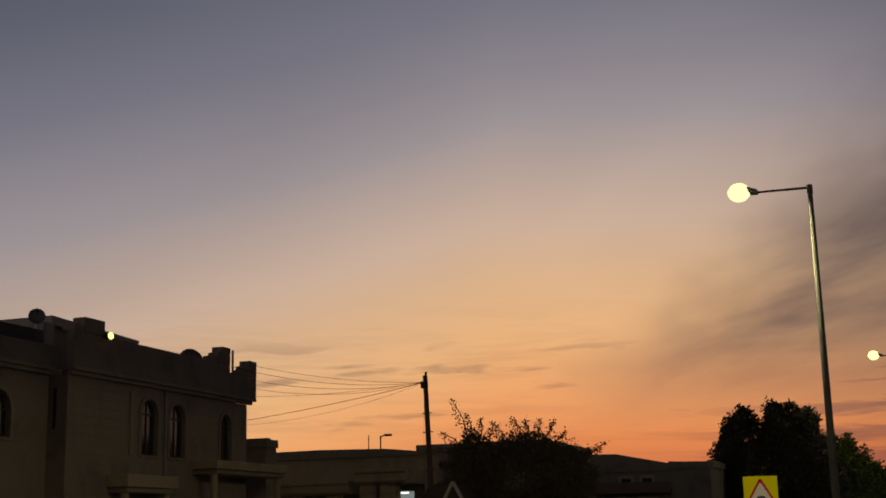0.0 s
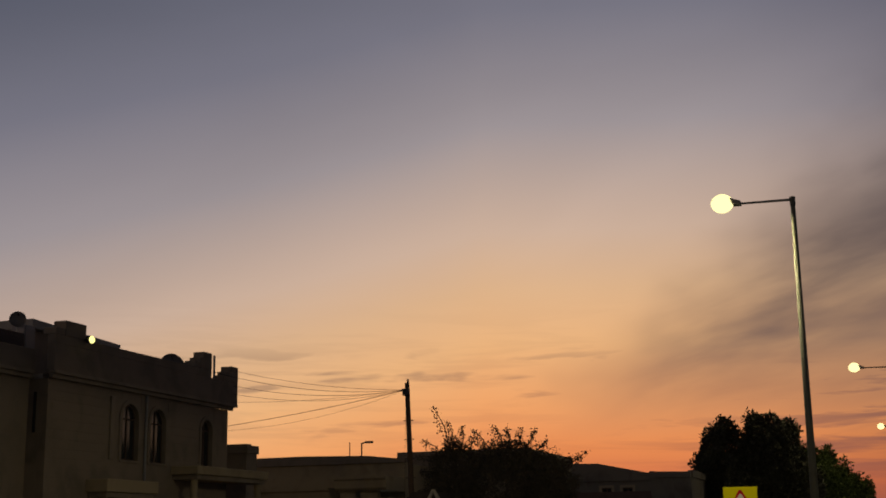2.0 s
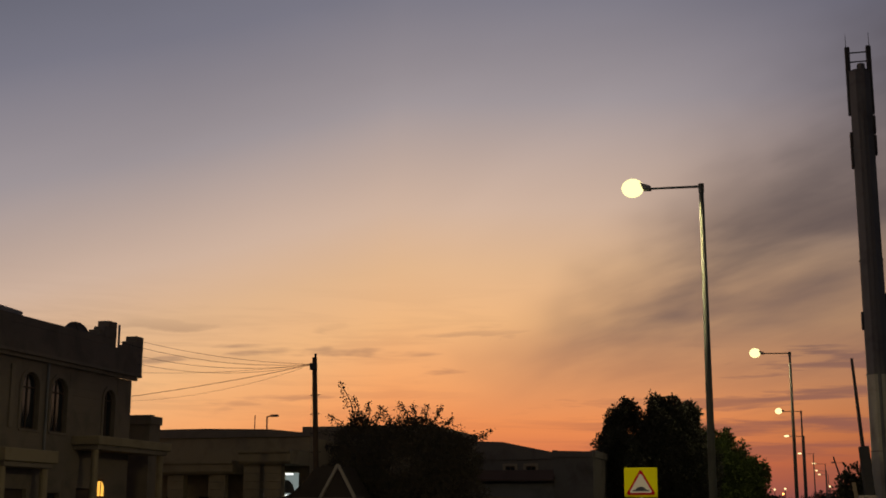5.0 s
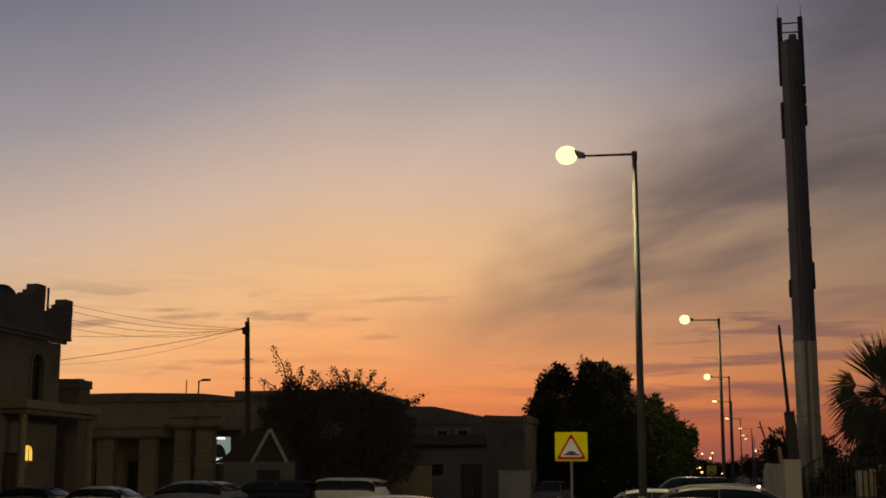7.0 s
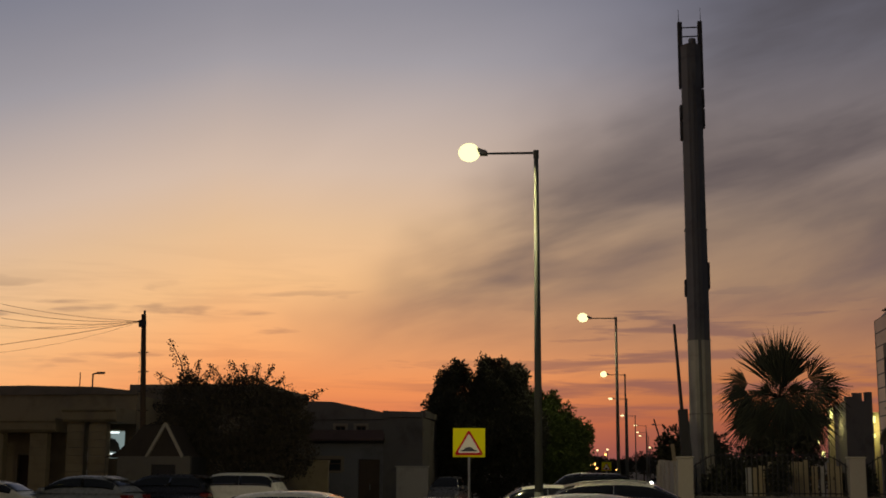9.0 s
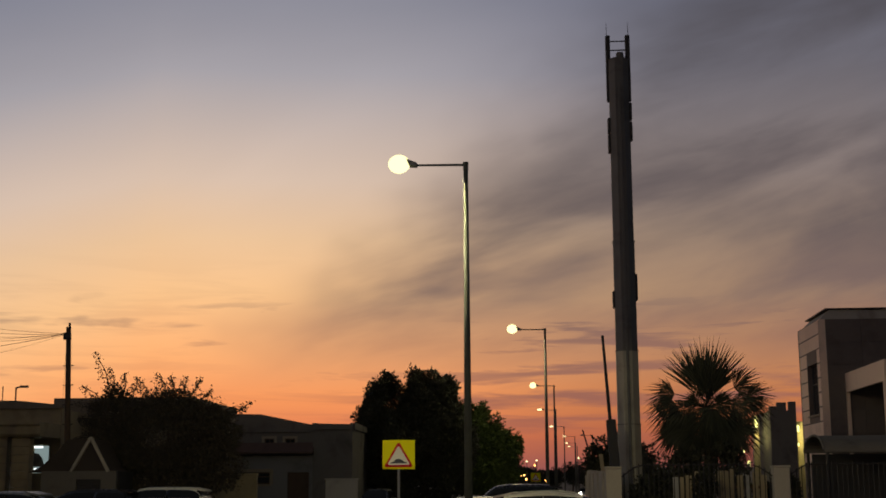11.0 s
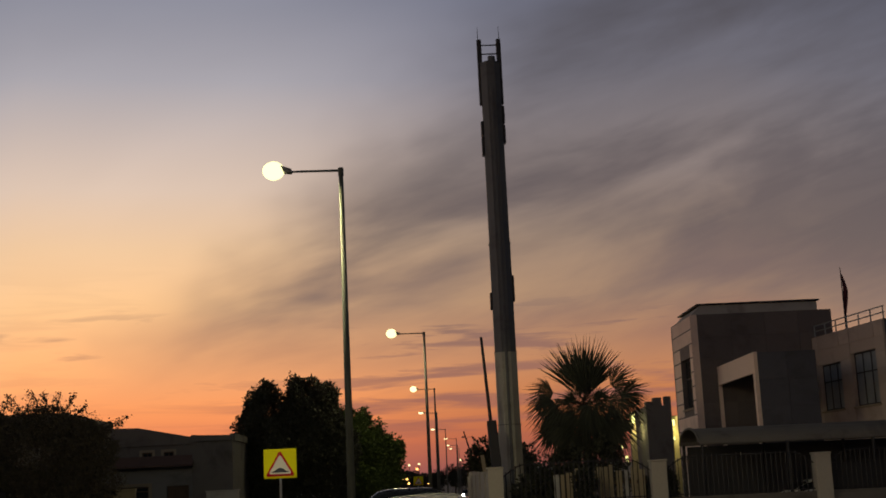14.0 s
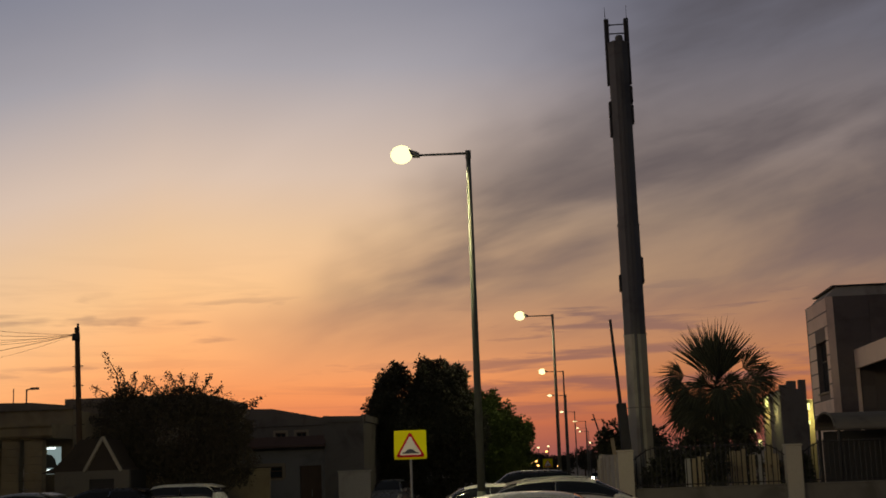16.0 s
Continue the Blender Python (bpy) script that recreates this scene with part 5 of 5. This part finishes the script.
def car(label, m, shape, paint, group="parked cars", rails=False):
    t = thing("car", label, "car", m, group)
    low, cab, H = shape["low"], shape["cab"], shape["h"]
    belt = cab[0][1]

    def ell(th, e):
        c, s = math.cos(th), math.sin(th)
        return math.copysign(abs(c) ** e, c), abs(s) ** e
    # lower body: rounded sections along a smooth shoulder line, narrowed at nose and tail
    top = smooth_line(low[1:-1], 34, 3)
    rows = []
    for x, z in top:
        w = 0.91 * (1 - 0.16 * abs(x / 2.32) ** 4)
        rows.append([(x, w * ell(a, 0.28)[0], 0.30 + (z - 0.30) * ell(a, 0.28)[1]) for a in (math.pi * k / 18 for k in range(19))])
    body = part("body", skin(rows, True), paint, t, smooth=True)
    # cabin: an arched roof line with leaning, rounded sides
    roof = smooth_line(cab, 40, 4)

    def cabin(i, th, off=0.0):
        i0 = max(0, min(len(roof) - 2, int(i)))
        x, z = roof[i0] + (roof[i0 + 1] - roof[i0]) * (i - i0)
        c, s = ell(th, 0.42)
        h = (z - belt + 0.06) * s
        lean = 0.84 - 0.20 * max(0.0, h) / (H - belt)
        p = Vector((x, c * lean, belt - 0.06 + h))
        return p + Vector((0.0 if off == 0 else off * (1 if x > 0.2 else -1) * (1 - s if abs(c) > 0.98 else 0.6), off * c, off * s))
    part("cabin", skin([[cabin(i, math.pi * k / 20) for k in range(21)] for i in range(40)]), paint, t, smooth=True)

    def pane(name, i0, i1, t0, t1, rows_n=10, cols=8):
        g = [[cabin(i0 + (i1 - i0) * a / rows_n, t0 + (t1 - t0) * k / cols, 0.010) for k in range(cols + 1)] for a in range(rows_n + 1)]
        b = skin(g)
        bmesh.ops.solidify(b, geom=b.faces[:], thickness=0.006)
        return part(name, b, "carglass", t, smooth=True)
    xs = [p[0] for p in roof]

    def at_x(x):
        return float(np.interp(x, xs, range(40)))

    def roof_end(k, line):
        return next(p[0] for p in line if p[1] > belt + (H - belt) * k)
    rear_top, front_top = roof_end(0.80, roof), roof_end(0.80, roof[::-1])
    rear_low, front_low = roof_end(0.42, roof), roof_end(0.30, roof[::-1])
    mid = (rear_top + front_top) / 2
    for a, c in ((math.radians(4), math.radians(40)), (math.radians(176), math.radians(140))):
        pane("side_window", at_x(rear_low + 0.05), at_x(mid - 0.004), a, c)
        pane("side_window", at_x(mid + 0.004), at_x(front_low - 0.05), a, c)
    pane("rear_window", 3.0, at_x(rear_top) + 0.3, 0.80, math.pi - 0.80)
    pane("windscreen", at_x(front_top) - 0.3, 37.0, 0.80, math.pi - 0.80)
    for x in (-1.4, 1.4):
        for s in (-1, 1):
            b = B()
            rod(b, (x, s * 0.72, 0.33), (x, s * 0.925, 0.33), 0.33, n=20)
            bmesh.ops.bevel(b, geom=[e for e in b.edges if len(e.link_faces) == 2 and e.calc_face_angle(0) > 1.0], offset=0.03, segments=1, affect="EDGES")
            wh = part("wheel", b, "rubber", t)
            b = B()
            rod(b, (x, s * 0.90, 0.33), (x, s * 0.935, 0.33), 0.22, n=16)
            part("rim", b, "alloy", wh)
    z = low[2][1]
    for s in (-1, 1):
        b = B()
        box(b, -2.30, -1.95, s * 0.60 - 0.2, s * 0.60 + 0.2, z - 0.22, z - 0.07, 0.03)
        part("tail_light", b, "taillight", body, "red tail light")
        b = B()
        box(b, 1.95, 2.22, s * 0.60 - 0.2, s * 0.60 + 0.2, 0.64, 0.76, 0.03)
        part("headlight", b, "signwhite", body, "clear headlight")
        b = B()
        box(b, 0.85, 1.05, s * 0.97 - 0.1, s * 0.97 + 0.1, belt - 0.02, belt + 0.13, 0.04)
        part("mirror", b, paint, body)
        if rails:
            line = [p for p in roof if rear_top + 0.1 < p[0] < front_top - 0.1]
            b = B()
            for p, q in zip(line, line[1:]):
                rod(b, (p[0], s * 0.50, p[1] + 0.0), (q[0], s * 0.50, q[1] + 0.0), 0.022, n=6)
            part("roof_rail", b, "galv", t)
    if shape is not SEDAN:
        b = B()
        x0 = rear_top
        prism(b, [(x0 - 0.24, H - 0.12), (x0 + 0.25, H - 0.02), (x0 + 0.25, H - 0.07), (x0 - 0.22, H - 0.165)], "y", -0.5, 0.5)
        part("spoiler", b, paint, t)
    return t


def paint(name, c, metal=0.0):
    return material(name, c, 0.28, metal, grain=0.02, dirt=0.08, bump=0.0, spec=0.6)


P = dict(white=paint("white_car_paint", (0.66, 0.65, 0.58)), silver=paint("silver_car_paint", (0.20, 0.215, 0.235)),
         black=paint("black_car_paint", (0.012, 0.012, 0.014)), grey=paint("grey_car_paint", (0.16, 0.165, 0.17), 0.3))

# far row, along the house fronts
car("dark grey sedan parked in the row", pose(-24.9, 44.5, 0, 0, 0, 176), SEDAN, P["grey"])
car("white sedan parked in the row", pose(-21.9, 44.0, 0, 0, 0, 178), SEDAN, P["white"])
car("silver crossover parked in the row", pose(-18.5, 44.2, 0, 0, 0, 172), CROSS, P["silver"])
car("silver sedan half hidden behind the crossover", pose(-18.0, 47.6, 0, 0, 0, 180), SEDAN, P["silver"])
car("black SUV parked in the row", pose(-16.6, 47.0, 0, 0, 0, 172) @ Matrix.Diagonal((1, 1, 1.03, 1)), SUV, P["black"])
car("white SUV with dark windows in the row", pose(-14.2, 47.4, 0, 0, 0, 178) @ Matrix.Diagonal((1, 1, 1.07, 1)), SUV, P["white"])
# nearer row
car("white sedan parked near, seen over its roof", pose(-4.75, 20, 0, 0, 0, 2), SEDAN, P["white"])
car("white sedan parked close by", pose(-1.65, 14.2, 0, 0, 0, 1), SEDAN, P["white"])
car("white sedan parked behind the lamp pole", pose(-1.55, 36.6, 0, 0, 0, 3), SEDAN, P["white"])
car("white SUV with roof rails parked by the fence", pose(0.45, 30.2, 0, 0, 0, -3) @ Matrix.Diagonal((1, 1, 0.97, 1)), CROSS, P["white"], rails=True)
car("pale sedan parked in front of the white SUV", pose(-0.2, 18.4, 0, 0, 0, -2), SEDAN, P["white"])
car("black SUV parked behind the white cars", pose(-1.3, 47.0, 0, 0, 0, 186) @ Matrix.Diagonal((0.95, 1, 1.09, 1)), SUV, P["black"])
car("white car standing under the carport", pose(15.05, 49.2, 0), SEDAN, P["white"])
car("dark off-road car standing by the pale wall", pose(-8.0, 63.5, 0, 0, 0, -92) @ Matrix.Diagonal((0.9, 0.9, 1.0, 1)), SUV, P["grey"])


# an unseen car added behind the camera; its narrow spots brighten the sign
def sign_fill_car():
    t = car("unseen white car added to light the road sign", pose(0.3, -3.4, 0, 0, 0, 92), SEDAN, P["white"], group="")
    for s in (-1, 1):
        b = B()
        box(b, 2.30, 2.33, s * 0.62 - 0.15, s * 0.62 + 0.15, 0.68, 0.76, 0.01)
        part("lit_headlight", b, "head_glow", t, "glowing headlight")
        lamp = bpy.data.lights.new("sign_fill_beam", "SPOT")
        lamp.energy, lamp.color, lamp.spot_size, lamp.spot_blend, lamp.shadow_soft_size = SIGN_FILL, (1.0, 0.95, 0.85), radians(2.7), 0.5, 0.03
        lo = new("sign_fill_beam", lamp)
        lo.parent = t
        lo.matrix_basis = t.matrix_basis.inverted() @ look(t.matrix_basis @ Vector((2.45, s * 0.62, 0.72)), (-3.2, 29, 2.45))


SIGN_FILL = 2200
sign_fill_car()


# ---- far end of the street ----
def far_lamp(x, y, h, mat, r):
    t = thing("far_street_lamp", "distant street lamp glowing warm orange", "street lamp", pose(x, y, 0), "distant lamps")
    b = B()
    rod(b, (0, 0, 0), (0, 0, h), r * 0.45, r * 0.3, 8)
    part("pole", b, "dark", t)
    b = B()
    bmesh.ops.create_uvsphere(b, u_segments=10, v_segments=6, radius=r, matrix=pose(0, -0.2, h - 0.05) @ Matrix.Diagonal((1, 1, 0.8, 1)))
    part("diffuser", b, mat, t, smooth=True)


M["lamp_orange"] = glow("orange_lamp_glow", (1.0, 0.45, 0.10), 5.0)
for tx, tz, y in ((-0.0182, 0.018, 240), (-0.0120, 0.0193, 250), (-0.0045, 0.0199, 252), (0.0273, 0.0215, 230), (-0.0165, 0.0086, 136),
                  (-0.0140, 0.0094, 139), (-0.0127, 0.0060, 134), (-0.0060, 0.0163, 141), (0.0024, 0.0051, 130)):
    far_lamp(tx * y, y, 1.7 + tz * y, "lamp_far" if y > 200 else "lamp_orange", 0.22 if y > 200 else 0.11)

rng = np.random.default_rng(41)
for k, (x, y, w, h) in enumerate(((-9, 150, 4.0, 5.0), (-7.5, 190, 4.5, 6.0), (-11, 230, 6, 6.5), (-5.5, 265, 6, 6.0), (4.3, 80, 2.4, 4.6), (6.2, 95, 3.0, 5.4), (7.5, 112, 3.0, 5.6), (9, 150, 4, 6.0), (-2.8, 300, 4.5, 6.2), (2.2, 310, 5, 6.8), (7.2, 320, 5.5, 8), (15, 300, 9, 8), (-2, 420, 16, 8), (20, 420, 16, 8),
                                  (-22, 120, 8, 6.0), (-34, 150, 10, 6.5))):
    lumps = [(rng.uniform(-.5, .5) * w, rng.uniform(-.3, .3) * w, h * rng.uniform(0.45, 0.8), w * 0.35, w * 0.35, h * 0.24) for _ in range(7)]
    tree("dark tree far along the street", pose(x, y, 0), [(0, 0, 0, 0.25), (0, 0, h * 0.6, 0.12)], [((0, 0, h * 0.4), (w * 0.2, 0, h * 0.7), 0.08)],
         lumps, 3200, 0.045 * w + 0.18, "leaf", 50 + k)

t = thing("car", "oncoming car far off with its headlights on", "car", pose(6.2, 200, 0))
b = B()
box(b, -0.85, 0.85, 0, 4.2, 0.35, 0.95, 0.1)
part("body", b, P["grey"], t)
b = B()
prism(b, [(0.9, 0.95), (1.5, 1.45), (3.2, 1.45), (4.0, 0.95)], "x", -0.72, 0.72)
part("cabin", b, "carglass", t)
for x in (-0.6, 0.6):
    b = B()
    bmesh.ops.create_uvsphere(b, u_segments=10, v_segments=6, radius=0.2, matrix=pose(x, -0.05, 0.72))
    part("headlight", b, "head_glow", t, "glowing headlight")
    for y in (0.8, 3.3):
        b = B()
        rod(b, (x * 1.25 - 0.1, y, 0.32), (x * 1.25 + 0.1, y, 0.32), 0.32, n=14)
        part("wheel", b, "rubber", t)

b = B()
rod(b, (0, 0, 0), (-1.6, 0, 5.75), 0.09, 0.05, 8)
solid("leaning_pole", b, "dark", "thin dark pole leaning over the street wall", "pole", pose(4.5, 95, 0))
# distant roofs that close the view
for x, y, w, h in ((-60, 130, 40, 5.0), (-95, 110, 60, 6), (30, 140, 26, 6.0), (60, 110, 50, 6.5), (-40, 300, 34, 6), (28, 330, 30, 6), (0, 600, 120, 7)):
    plain_house("house", "distant flat-roofed house in the dusk", pose(x, y, 0), w, 10, h, "concrete", wins=((w * .2, w * .2 + 1.4, 1.2, 2.6), (w * .6, w * .6 + 1.4, 1.2, 2.6)))
